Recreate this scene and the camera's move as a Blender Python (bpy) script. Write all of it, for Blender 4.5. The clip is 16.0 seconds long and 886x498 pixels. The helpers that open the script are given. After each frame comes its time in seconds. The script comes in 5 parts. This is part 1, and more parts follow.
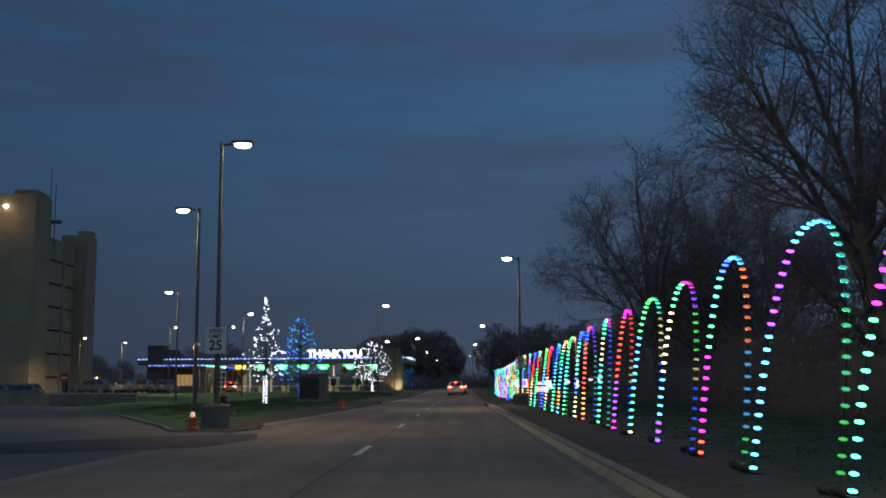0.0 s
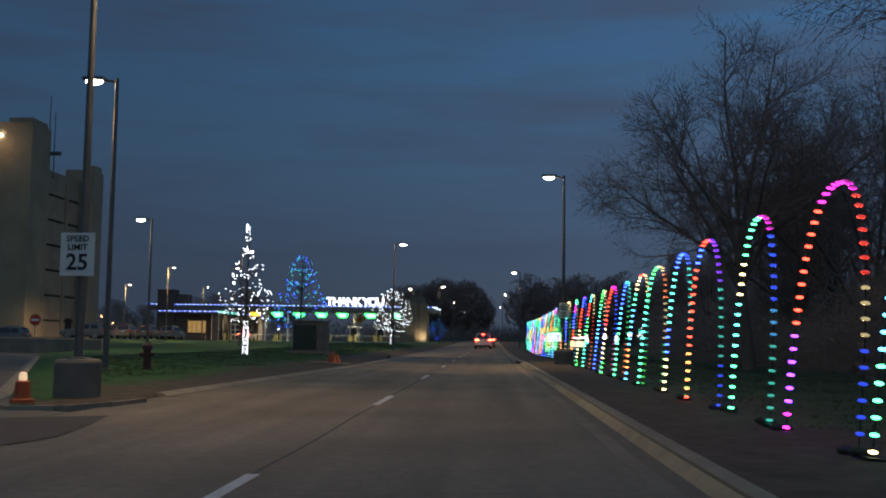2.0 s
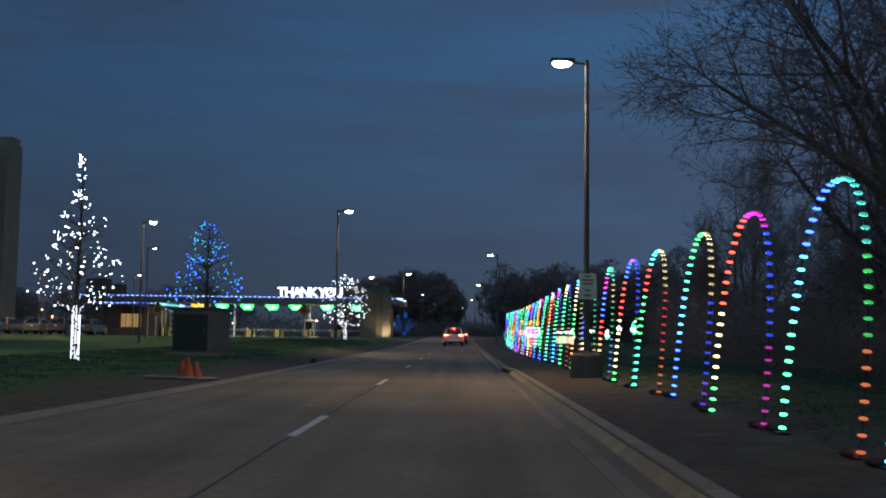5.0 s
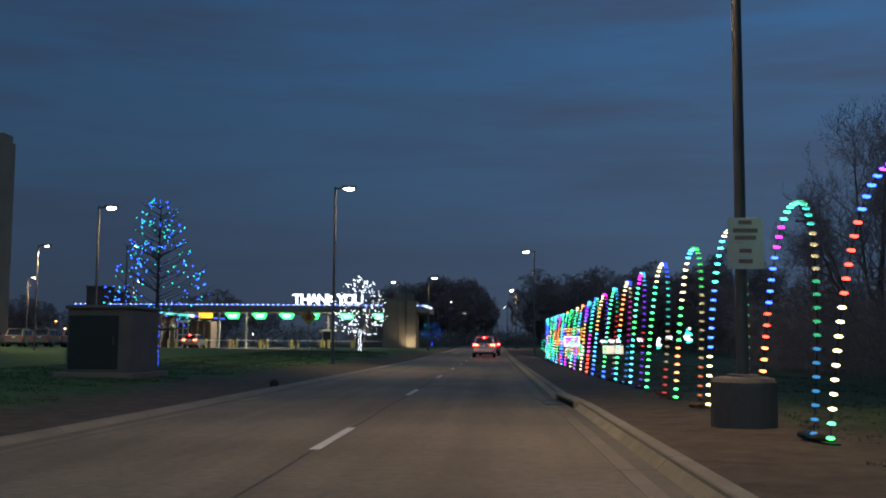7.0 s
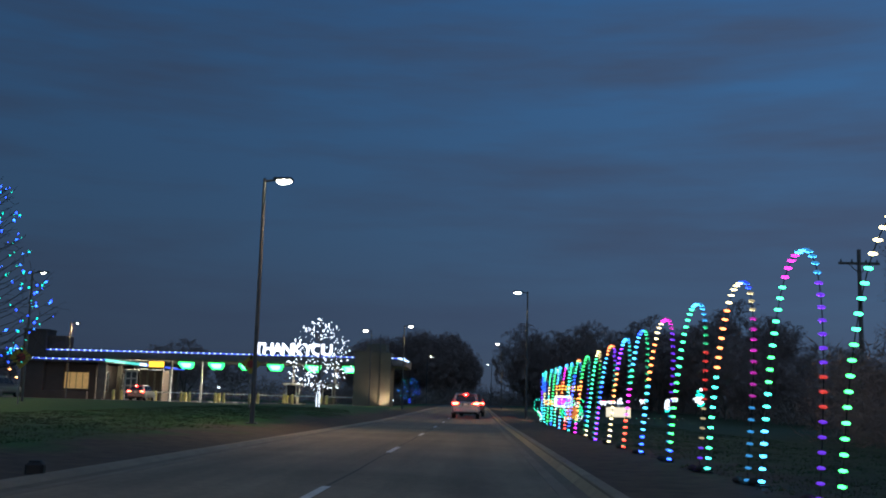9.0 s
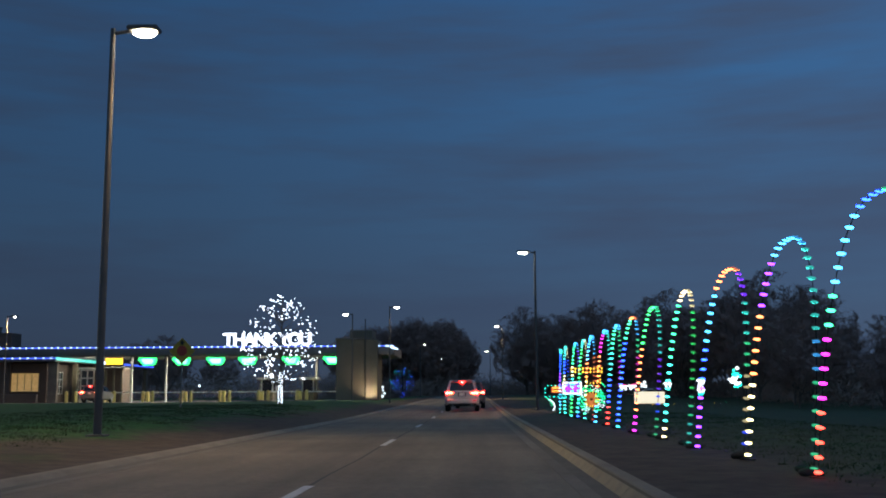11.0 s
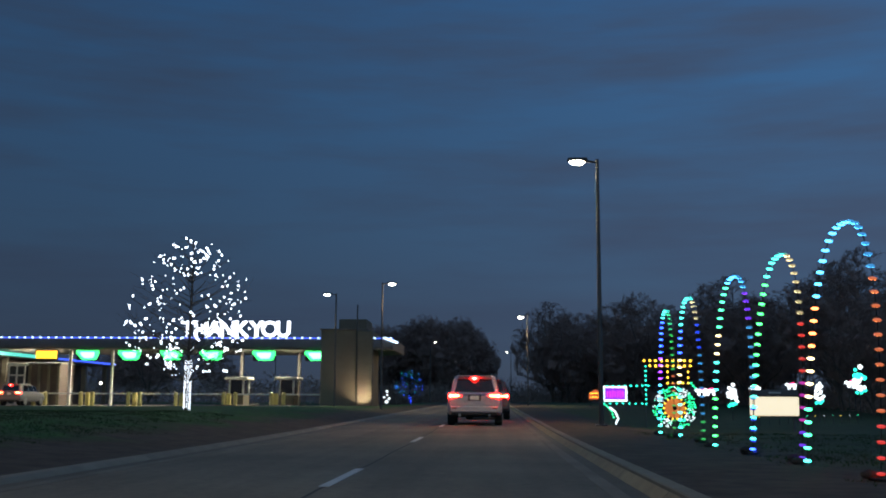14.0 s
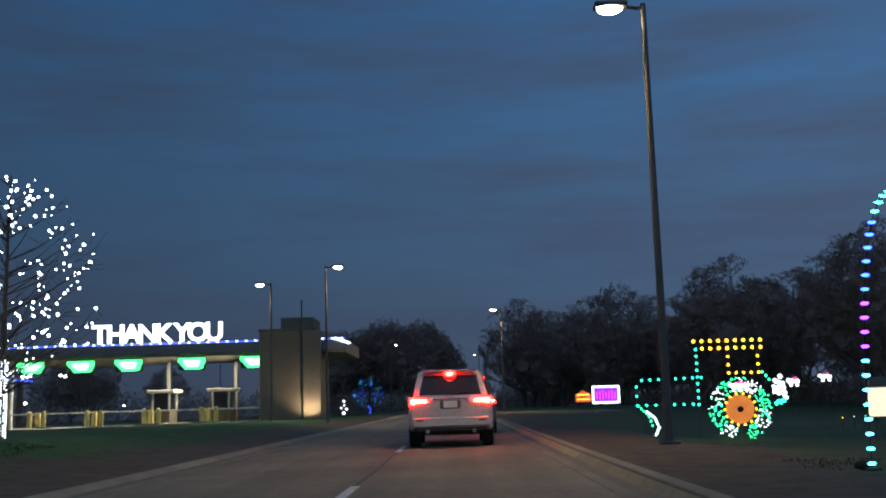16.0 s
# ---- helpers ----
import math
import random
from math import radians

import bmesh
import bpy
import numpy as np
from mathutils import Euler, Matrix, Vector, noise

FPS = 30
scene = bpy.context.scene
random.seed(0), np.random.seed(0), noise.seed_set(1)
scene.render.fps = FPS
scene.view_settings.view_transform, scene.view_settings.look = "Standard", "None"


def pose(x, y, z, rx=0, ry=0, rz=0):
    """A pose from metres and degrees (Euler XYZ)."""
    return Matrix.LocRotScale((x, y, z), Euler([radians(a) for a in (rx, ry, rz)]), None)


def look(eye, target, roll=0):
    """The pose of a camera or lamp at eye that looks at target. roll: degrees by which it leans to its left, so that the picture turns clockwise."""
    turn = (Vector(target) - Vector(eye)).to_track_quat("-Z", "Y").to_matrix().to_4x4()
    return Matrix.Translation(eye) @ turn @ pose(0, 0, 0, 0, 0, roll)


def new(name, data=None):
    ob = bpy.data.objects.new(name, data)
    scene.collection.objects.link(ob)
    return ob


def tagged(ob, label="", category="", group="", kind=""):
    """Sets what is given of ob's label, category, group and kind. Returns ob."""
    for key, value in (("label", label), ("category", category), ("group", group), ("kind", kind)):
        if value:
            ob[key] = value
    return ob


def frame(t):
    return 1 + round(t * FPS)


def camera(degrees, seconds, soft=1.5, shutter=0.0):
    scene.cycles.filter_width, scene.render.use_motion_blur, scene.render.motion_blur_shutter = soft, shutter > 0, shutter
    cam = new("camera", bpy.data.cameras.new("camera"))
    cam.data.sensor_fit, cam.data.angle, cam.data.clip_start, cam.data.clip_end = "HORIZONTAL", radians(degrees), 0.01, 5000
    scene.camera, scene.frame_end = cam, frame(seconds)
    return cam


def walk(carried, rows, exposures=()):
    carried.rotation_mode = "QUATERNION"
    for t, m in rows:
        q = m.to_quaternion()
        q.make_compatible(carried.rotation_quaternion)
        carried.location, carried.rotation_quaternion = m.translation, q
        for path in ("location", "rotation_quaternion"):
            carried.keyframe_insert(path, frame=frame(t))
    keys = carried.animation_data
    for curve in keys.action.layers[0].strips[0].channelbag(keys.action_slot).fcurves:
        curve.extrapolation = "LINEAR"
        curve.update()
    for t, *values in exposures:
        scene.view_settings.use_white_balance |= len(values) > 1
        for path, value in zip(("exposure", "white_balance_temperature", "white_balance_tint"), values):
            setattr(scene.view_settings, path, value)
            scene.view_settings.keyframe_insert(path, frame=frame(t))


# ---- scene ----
cam = camera(46.0, 16.0, soft=1.9)
PATH = [
    (0, (1.092, -1.51, 1.157), (1.059, 0.473, 1.419), -0.4),
    (0.5, (1.196, 1.582, 1.177), (1.24, 3.57, 1.391), -1.3),
    (1, (1.188, 4.658, 1.138), (1.153, 6.65, 1.311), -1.3),
    (1.5, (1.2, 7.806, 1.161), (1.129, 9.798, 1.331), 0.1),
    (2, (1.218, 10.885, 1.143), (1.125, 12.875, 1.315), 0.8),
    (2.5, (1.223, 13.922, 1.113), (1.117, 15.912, 1.276), 0.8),
    (3, (1.208, 16.968, 1.134), (1.152, 18.962, 1.276), 0.9),
    (3.2, (1.205, 18.185, 1.138), (1.175, 20.18, 1.272), 0.9),
    (5.5, (1.181, 32.135, 1.185), (1.134, 34.127, 1.354), 0.6),
    (6, (1.185, 35.303, 1.173), (1.122, 37.295, 1.345), 0.4),
    (6.5, (1.171, 38.557, 1.138), (1.091, 40.548, 1.318), 0.3),
    (7, (1.187, 41.915, 1.139), (1.089, 43.904, 1.321), 0.4),
    (7.5, (1.179, 45.262, 1.108), (1.063, 47.25, 1.297), 0.6),
    (8, (1.147, 48.602, 1.155), (1.005, 50.585, 1.374), 1.0),
    (8.5, (1.11, 51.896, 1.106), (0.991, 53.87, 1.405), 1.5),
    (9, (1.092, 55.168, 1.059), (1.022, 57.145, 1.352), 1.6),
    (9.5, (1.095, 58.481, 1.023), (1.058, 60.459, 1.316), 1.3),
    (10, (1.08, 61.88, 1.018), (1.021, 63.859, 1.304), 0.3),
    (10.2, (1.076, 63.27, 1.011), (1.004, 65.25, 1.286), 0.0),
    (12.5, (1.106, 79.793, 0.905), (1.094, 81.772, 1.197), -0.9),
    (13, (1.076, 83.497, 0.886), (1.065, 85.475, 1.181), -0.5),
    (13.5, (1.049, 87.263, 0.89), (1.03, 89.243, 1.172), -0.0),
    (14, (1.002, 90.998, 0.871), (0.908, 92.974, 1.162), 0.3),
    (14.5, (0.951, 94.622, 0.863), (0.79, 96.593, 1.163), -0.3),
    (15, (0.869, 98.112, 0.864), (0.755, 100.083, 1.181), -0.3),
    (15.5, (0.74, 101.376, 0.866), (0.7, 103.349, 1.186), -1.0),
    (16, (0.521, 104.195, 0.907), (0.504, 106.171, 1.212), -1.7),
]
walk(cam, [(t, look(eye, target, roll)) for t, eye, target, roll in PATH],
     [(0, 0.02, 6700, 10), (1, 0.10, 6950, 10), (3, 0.06, 6850, 10), (5.5, 0.0, 6500, 10), (8, 0.05, 6400, 10), (10, 0.05, 6150, 10), (13, 0.0, 6450, 10), (15, 0.05, 6450, 10), (16, 0.2, 6600, 10)])

# ---- sky: dusk; a warm afterglow, unseen behind the start of the road, is added to brighten faces turned to it ----
world = bpy.data.worlds.new("dusk_sky")
scene.world = world
world.use_nodes = True
wn, wl = world.node_tree.nodes, world.node_tree.links
wn.clear()
w_out, w_bg = wn.new("ShaderNodeOutputWorld"), wn.new("ShaderNodeBackground")
w_tc, w_sep = wn.new("ShaderNodeTexCoord"), wn.new("ShaderNodeSeparateXYZ")
w_ramp = wn.new("ShaderNodeValToRGB")
wl.new(w_tc.outputs["Generated"], w_sep.inputs[0])
wl.new(w_sep.outputs["Z"], w_ramp.inputs[0])
els = w_ramp.color_ramp.elements
els[0].position, els[0].color = 0.0, (0.040, 0.053, 0.080, 1)
els[1].position, els[1].color = 0.42, (0.024, 0.081, 0.193, 1)
for pos_, col_ in ((0.06, (0.040, 0.064, 0.108, 1)), (0.16, (0.036, 0.078, 0.148, 1)), (0.30, (0.030, 0.084, 0.182, 1))):
    e_ = els.new(pos_)
    e_.color = col_
w_map, w_noise = wn.new("ShaderNodeMapping"), wn.new("ShaderNodeTexNoise")
w_map.inputs["Scale"].default_value = (1.2, 1.2, 9.0)
w_map.inputs["Rotation"].default_value = (0.0, radians(9), 0.0)
w_noise.inputs["Scale"].default_value, w_noise.inputs["Detail"].default_value = 2.2, 5.0
w_noise.inputs["Roughness"].default_value = 0.55
wl.new(w_tc.outputs["Generated"], w_map.inputs[0])
wl.new(w_map.outputs[0], w_noise.inputs["Vector"])
w_cl = wn.new("ShaderNodeMapRange")
for k_, v_ in ((1, 0.38), (2, 0.66), (3, 0.0), (4, 0.85)):
    w_cl.inputs[k_].default_value = v_
wl.new(w_noise.outputs["Fac"], w_cl.inputs[0])
w_mix = wn.new("ShaderNodeMix")
w_mix.data_type = "RGBA"
wl.new(w_cl.outputs[0], w_mix.inputs["Factor"])
wl.new(w_ramp.outputs[0], w_mix.inputs[6])
w_mix.inputs[7].default_value = (0.036, 0.055, 0.098, 1)
w_az = wn.new("ShaderNodeMapRange")
for k_, v_ in ((1, -0.55), (2, 0.60), (3, 0.82), (4, 1.55)):
    w_az.inputs[k_].default_value = v_
w_az.interpolation_type = "SMOOTHSTEP"
wl.new(w_sep.outputs["X"], w_az.inputs[0])
w_mul = wn.new("ShaderNodeMix")
w_mul.data_type, w_mul.blend_type = "RGBA", "MULTIPLY"
w_mul.inputs["Factor"].default_value = 1.0
wl.new(w_mix.outputs[2], w_mul.inputs[6])
wl.new(w_az.outputs[0], w_mul.inputs[7])
w_glow, w_dusk = wn.new("ShaderNodeMapRange"), wn.new("ShaderNodeMix")
w_glow.interpolation_type = "SMOOTHSTEP"
for k_, v_ in ((1, 0.25), (2, -0.85), (3, 0.0), (4, 1.0)):
    w_glow.inputs[k_].default_value = v_
wl.new(w_sep.outputs["Y"], w_glow.inputs[0])
w_dusk.data_type = "RGBA"
w_dusk.inputs[6].default_value, w_dusk.inputs[7].default_value = (1, 1, 1, 1), (3.4, 2.7, 2.1, 1)
wl.new(w_glow.outputs[0], w_dusk.inputs["Factor"])
w_sky = wn.new("ShaderNodeMix")
w_sky.data_type, w_sky.blend_type = "RGBA", "MULTIPLY"
w_sky.inputs["Factor"].default_value = 1.0
wl.new(w_mul.outputs[2], w_sky.inputs[6])
wl.new(w_dusk.outputs[2], w_sky.inputs[7])
wl.new(w_sky.outputs[2], w_bg.inputs[0])
w_bg.inputs[1].default_value = 1.0
wl.new(w_bg.outputs[0], w_out.inputs[0])
LAMP_WATTS = 2800.0


# ---- materials ----
def mat(name, base, base2=None, rough=0.8, metal=0.0, scale=4.0, fine=60.0, bump=0.15, emit=None, power=0.0, spec=0.5, island=0.0):
    """A surface: two tones by a broad noise, a fine grain, a bump; emit and power for what gives light."""
    m = bpy.data.materials.new(name)
    m.use_nodes = True
    n, l = m.node_tree.nodes, m.node_tree.links
    b = n["Principled BSDF"]
    b.inputs["Roughness"].default_value, b.inputs["Metallic"].default_value = rough, metal
    b.inputs["Specular IOR Level"].default_value = spec
    base2 = base2 or tuple(c * 0.7 for c in base)
    g = n.new("ShaderNodeNewGeometry")
    a, f = n.new("ShaderNodeTexNoise"), n.new("ShaderNodeTexNoise")
    a.inputs["Scale"].default_value, a.inputs["Detail"].default_value = scale, 5.0
    f.inputs["Scale"].default_value, f.inputs["Detail"].default_value = fine, 3.0
    l.new(g.outputs["Position"], a.inputs["Vector"])
    l.new(g.outputs["Position"], f.inputs["Vector"])
    r = n.new("ShaderNodeMapRange")
    for k, v in ((1, 0.35), (2, 0.65)):
        r.inputs[k].default_value = v
    l.new(a.outputs["Fac"], r.inputs[0])
    x = n.new("ShaderNodeMix")
    x.data_type = "RGBA"
    l.new(r.outputs[0], x.inputs["Factor"])
    x.inputs[6].default_value, x.inputs[7].default_value = (*base, 1), (*base2, 1)
    y = n.new("ShaderNodeMix")
    y.data_type, y.blend_type = "RGBA", "MULTIPLY"
    y.inputs["Factor"].default_value = 0.45
    l.new(x.outputs[2], y.inputs[6])
    l.new(f.outputs["Fac"], y.inputs[7])
    last = y.outputs[2]
    if island:
        h = n.new("ShaderNodeHueSaturation")
        v = n.new("ShaderNodeMapRange")
        v.inputs[3].default_value, v.inputs[4].default_value = 1 - island, 1 + island
        oi = n.new("ShaderNodeObjectInfo")
        l.new(oi.outputs["Random"], v.inputs[0])
        l.new(v.outputs[0], h.inputs["Value"])
        l.new(last, h.inputs["Color"])
        last = h.outputs[0]
    l.new(last, b.inputs["Base Color"])
    if bump:
        bp = n.new("ShaderNodeBump")
        bp.inputs["Strength"].default_value, bp.inputs["Distance"].default_value = bump, 0.02
        l.new(f.outputs["Fac"], bp.inputs["Height"])
        l.new(bp.outputs[0], b.inputs["Normal"])
    if emit:
        b.inputs["Emission Color"].default_value = (*emit, 1)
        b.inputs["Emission Strength"].default_value = power
    return m


def glow(name, col, power):
    return mat(name, tuple(min(0.8, 0.3 + 0.5 * c) for c in col), rough=0.4, bump=0, emit=col, power=power)


def glass(name, tint, rough=0.05):
    m = bpy.data.materials.new(name)
    m.use_nodes = True
    b = m.node_tree.nodes["Principled BSDF"]
    b.inputs["Base Color"].default_value = (*tint, 1)
    b.inputs["Roughness"].default_value = rough
    b.inputs["Specular IOR Level"].default_value = 0.6
    return m


def road_mat():
    m = mat("worn_concrete_road", (0.285, 0.234, 0.158), (0.205, 0.167, 0.110), rough=0.82, scale=0.35, fine=45, bump=0.25)
    n, l = m.node_tree.nodes, m.node_tree.links
    b = n["Principled BSDF"]
    src = b.inputs["Base Color"].links[0].from_socket
    g = n.new("ShaderNodeNewGeometry")
    mp = n.new("ShaderNodeMapping")
    mp.inputs["Scale"].default_value = (1.1, 0.035, 1)
    l.new(g.outputs["Position"], mp.inputs[0])
    t = n.new("ShaderNodeTexNoise")
    t.inputs["Scale"].default_value, t.inputs["Detail"].default_value = 1.3, 4
    l.new(mp.outputs[0], t.inputs["Vector"])
    r = n.new("ShaderNodeMapRange")
    for k, v in ((1, 0.35), (2, 0.7), (3, 1.12), (4, 0.72)):
        r.inputs[k].default_value = v
    l.new(t.outputs["Fac"], r.inputs[0])
    x = n.new("ShaderNodeMix")
    x.data_type, x.blend_type = "RGBA", "MULTIPLY"
    x.inputs["Factor"].default_value = 1.0
    l.new(src, x.inputs[6])
    l.new(r.outputs[0], x.inputs[7])
    s, q, z = n.new("ShaderNodeTexNoise"), n.new("ShaderNodeMapRange"), n.new("ShaderNodeMix")
    s.inputs["Scale"].default_value, s.inputs["Detail"].default_value, s.inputs["Roughness"].default_value = 7.0, 8, 0.7
    l.new(g.outputs["Position"], s.inputs["Vector"])
    for k, v in ((1, 0.32), (2, 0.68), (3, 0.76), (4, 1.2)):
        q.inputs[k].default_value = v
    l.new(s.outputs["Fac"], q.inputs[0])
    z.data_type, z.blend_type = "RGBA", "MULTIPLY"
    z.inputs["Factor"].default_value = 1.0
    l.new(x.outputs[2], z.inputs[6])
    l.new(q.outputs[0], z.inputs[7])
    l.new(z.outputs[2], b.inputs["Base Color"])
    return m


def lawn_mat():
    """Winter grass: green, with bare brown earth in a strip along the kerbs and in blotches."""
    m = mat("winter_lawn", (0.018, 0.120, 0.008), (0.032, 0.098, 0.011), rough=0.95, scale=0.8, fine=18, bump=0.3)
    n, l = m.node_tree.nodes, m.node_tree.links
    b = n["Principled BSDF"]
    src = b.inputs["Base Color"].links[0].from_socket
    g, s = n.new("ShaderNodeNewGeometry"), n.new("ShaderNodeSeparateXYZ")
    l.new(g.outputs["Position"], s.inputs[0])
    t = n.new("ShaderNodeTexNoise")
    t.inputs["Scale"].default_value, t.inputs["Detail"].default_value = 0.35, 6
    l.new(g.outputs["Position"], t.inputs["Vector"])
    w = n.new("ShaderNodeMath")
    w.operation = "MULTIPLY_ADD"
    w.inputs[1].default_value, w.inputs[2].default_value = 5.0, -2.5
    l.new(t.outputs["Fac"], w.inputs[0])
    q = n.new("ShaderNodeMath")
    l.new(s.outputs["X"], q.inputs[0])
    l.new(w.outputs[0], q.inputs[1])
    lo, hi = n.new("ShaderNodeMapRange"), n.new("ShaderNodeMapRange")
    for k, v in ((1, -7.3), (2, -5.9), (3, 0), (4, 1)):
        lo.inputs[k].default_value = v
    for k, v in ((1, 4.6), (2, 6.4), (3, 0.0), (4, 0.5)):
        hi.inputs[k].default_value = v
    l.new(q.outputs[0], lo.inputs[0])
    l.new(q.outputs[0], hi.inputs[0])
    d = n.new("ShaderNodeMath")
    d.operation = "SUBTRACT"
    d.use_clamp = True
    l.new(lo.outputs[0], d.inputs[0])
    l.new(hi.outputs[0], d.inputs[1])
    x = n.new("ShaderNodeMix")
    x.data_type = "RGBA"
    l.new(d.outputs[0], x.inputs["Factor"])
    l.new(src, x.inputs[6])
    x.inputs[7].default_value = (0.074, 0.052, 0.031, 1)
    w2, r2 = n.new("ShaderNodeTexNoise"), n.new("ShaderNodeMapRange")
    w2.inputs["Scale"].default_value, w2.inputs["Detail"].default_value, w2.inputs["Roughness"].default_value = 2.6, 9, 0.68
    l.new(g.outputs["Position"], w2.inputs["Vector"])
    for k, v in ((1, 0.34), (2, 0.66), (3, 0.45), (4, 1.35)):
        r2.inputs[k].default_value = v
    l.new(w2.outputs["Fac"], r2.inputs[0])
    x2 = n.new("ShaderNodeMix")
    x2.data_type, x2.blend_type = "RGBA", "MULTIPLY"
    x2.inputs["Factor"].default_value = 1.0
    l.new(x.outputs[2], x2.inputs[6])
    l.new(r2.outputs[0], x2.inputs[7])
    l.new(x2.outputs[2], b.inputs["Base Color"])
    return m


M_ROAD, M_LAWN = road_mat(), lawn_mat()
M_KERB = mat("kerb_concrete", (0.33, 0.285, 0.205), (0.26, 0.22, 0.155), scale=1.5, fine=50, bump=0.3, island=0.12)
# Worn yellow paint, made lighter because headlight on the face is in its colour.
M_KERBFACE = mat("worn_yellow_paint_headlit", (0.47, 0.385, 0.225), (0.37, 0.305, 0.19), scale=2.5, fine=40, bump=0.3, island=0.12)
M_KERBLINE = mat("kerb_dark_line", (0.13, 0.105, 0.06), (0.17, 0.14, 0.09), scale=3, fine=40, bump=0.3)
M_GUTTER = mat("gutter_concrete", (0.27, 0.23, 0.165), (0.21, 0.175, 0.12), scale=0.8, fine=50, bump=0.3, island=0.1)
M_FLOW = mat("dirty_flow_line", (0.15, 0.125, 0.085), (0.20, 0.165, 0.11), scale=1.2, fine=40, bump=0.3)
M_CONC = mat("grey_concrete", (0.22, 0.19, 0.15), (0.155, 0.13, 0.105), scale=1.2, fine=40, bump=0.25)
M_APRON = mat("driveway_concrete", (0.15, 0.132, 0.104), (0.105, 0.092, 0.074), scale=0.4, fine=30, bump=0.2)
M_PATCH = mat("fresh_asphalt", (0.035, 0.034, 0.034), (0.055, 0.052, 0.05), scale=0.9, fine=90, bump=0.4)
M_SEAM = mat("tar_seam", (0.085, 0.075, 0.06), scale=3, bump=0.1)
M_PAINT = mat("worn_white_paint", (0.85, 0.83, 0.77), (0.70, 0.68, 0.62), scale=5, fine=60, bump=0.1)
M_POLE = mat("bronze_steel", (0.13, 0.12, 0.112), (0.10, 0.092, 0.086), rough=0.55, metal=0.1, scale=2, bump=0.05)
M_SILVER = mat("galvanised_steel", (0.35, 0.35, 0.35), rough=0.4, metal=0.8, bump=0.05)
M_BLACK = mat("black_plastic", (0.012, 0.012, 0.013), rough=0.6, bump=0.1)
M_BAG = mat("dark_bag_fabric", (0.060, 0.050, 0.042), (0.042, 0.036, 0.030), rough=0.95, scale=9, fine=120, bump=0.4)
M_ENAMEL = mat("weathered_grey_enamel", (0.15, 0.135, 0.11), (0.115, 0.105, 0.085), rough=0.6, scale=2, bump=0.05)
M_RUBBER = mat("tyre_rubber", (0.02, 0.02, 0.02), rough=0.9, bump=0.3)
M_SIGN = mat("white_sign_sheet", (0.84, 0.82, 0.76), (0.78, 0.76, 0.70), rough=0.5, bump=0)
# White plates; the warm headlight on them is put into this colour.
M_SIGNTAN = mat("headlit_sign_sheet", (0.86, 0.77, 0.64), (0.80, 0.70, 0.58), rough=0.6, scale=6, bump=0)
M_PRINT = mat("faded_red_print", (0.36, 0.20, 0.14), (0.30, 0.17, 0.12), rough=0.6, bump=0)
M_INK = mat("black_ink", (0.015, 0.015, 0.015), rough=0.6, bump=0)
M_SIGNRED = mat("red_sign_sheet", (0.55, 0.05, 0.03), rough=0.5, bump=0)
M_SIGNYEL = mat("yellow_sign_sheet", (0.60, 0.38, 0.03), rough=0.5, bump=0)
M_HYDRANT = mat("dull_red_paint", (0.075, 0.016, 0.012), rough=0.6, bump=0.1)
M_ORANGE = mat("orange_plastic", (0.65, 0.13, 0.03), (0.5, 0.09, 0.02), rough=0.6, bump=0.1)
M_BARK = mat("grey_bark", (0.22, 0.18, 0.15), (0.16, 0.13, 0.105), rough=0.95, scale=3, fine=30, bump=0.6)
M_TWIG = mat("brown_twigs", (0.40, 0.27, 0.23), (0.33, 0.22, 0.185), rough=0.95, bump=0)
M_SHOOT = mat("dark_young_bark", (0.10, 0.080, 0.065), (0.07, 0.058, 0.048), rough=0.95, scale=3, fine=30, bump=0.3)
M_BRUSH = mat("dark_undergrowth", (0.46, 0.33, 0.27), (0.38, 0.27, 0.22), rough=1.0, scale=0.3, bump=0)
M_BEIGE = mat("beige_precast", (0.38, 0.28, 0.18), (0.29, 0.21, 0.135), scale=0.35, fine=8, bump=0.1)
M_BROWN = mat("brown_masonry", (0.135, 0.098, 0.078), (0.10, 0.074, 0.06), scale=0.5, fine=15, bump=0.15)
M_BEIGE2 = mat("tan_stucco", (0.205, 0.178, 0.128), (0.165, 0.142, 0.10), scale=0.5, fine=15, bump=0.1)
# Near-black colour for the shade inside openings, and for small dark parts.
M_DARK = mat("opening_shade_and_dark_parts", (0.02, 0.018, 0.016), rough=0.9, bump=0)
M_FASCIA = mat("grey_metal_fascia", (0.20, 0.19, 0.18), (0.16, 0.15, 0.145), rough=0.5, metal=0.2, scale=0.4, bump=0.05)
M_WHITE = mat("white_paint", (0.75, 0.74, 0.70), (0.66, 0.65, 0.6), rough=0.5, scale=1.5, bump=0.05)
M_YELLOW = mat("yellow_paint", (0.74, 0.62, 0.22), (0.66, 0.54, 0.17), rough=0.5, bump=0.05)
M_GREENBOX = mat("dark_green_enamel", (0.012, 0.022, 0.015), (0.009, 0.016, 0.011), rough=0.55, scale=2, bump=0.05)
M_BODY = mat("silver_car_paint", (0.56, 0.55, 0.55), (0.52, 0.51, 0.51), rough=0.28, metal=0.15, scale=1.0, fine=10, bump=0)
M_CARGLASS = glass("tinted_glass", (0.012, 0.013, 0.015))
M_WINDOW = glass("office_glass", (0.05, 0.06, 0.07))
M_CHROME = mat("chrome", (0.6, 0.6, 0.6), rough=0.15, metal=1.0, bump=0)
M_GRASS = mat("grass_blades", (0.022, 0.085, 0.012), (0.055, 0.065, 0.022), rough=0.95, scale=0.6, bump=0)

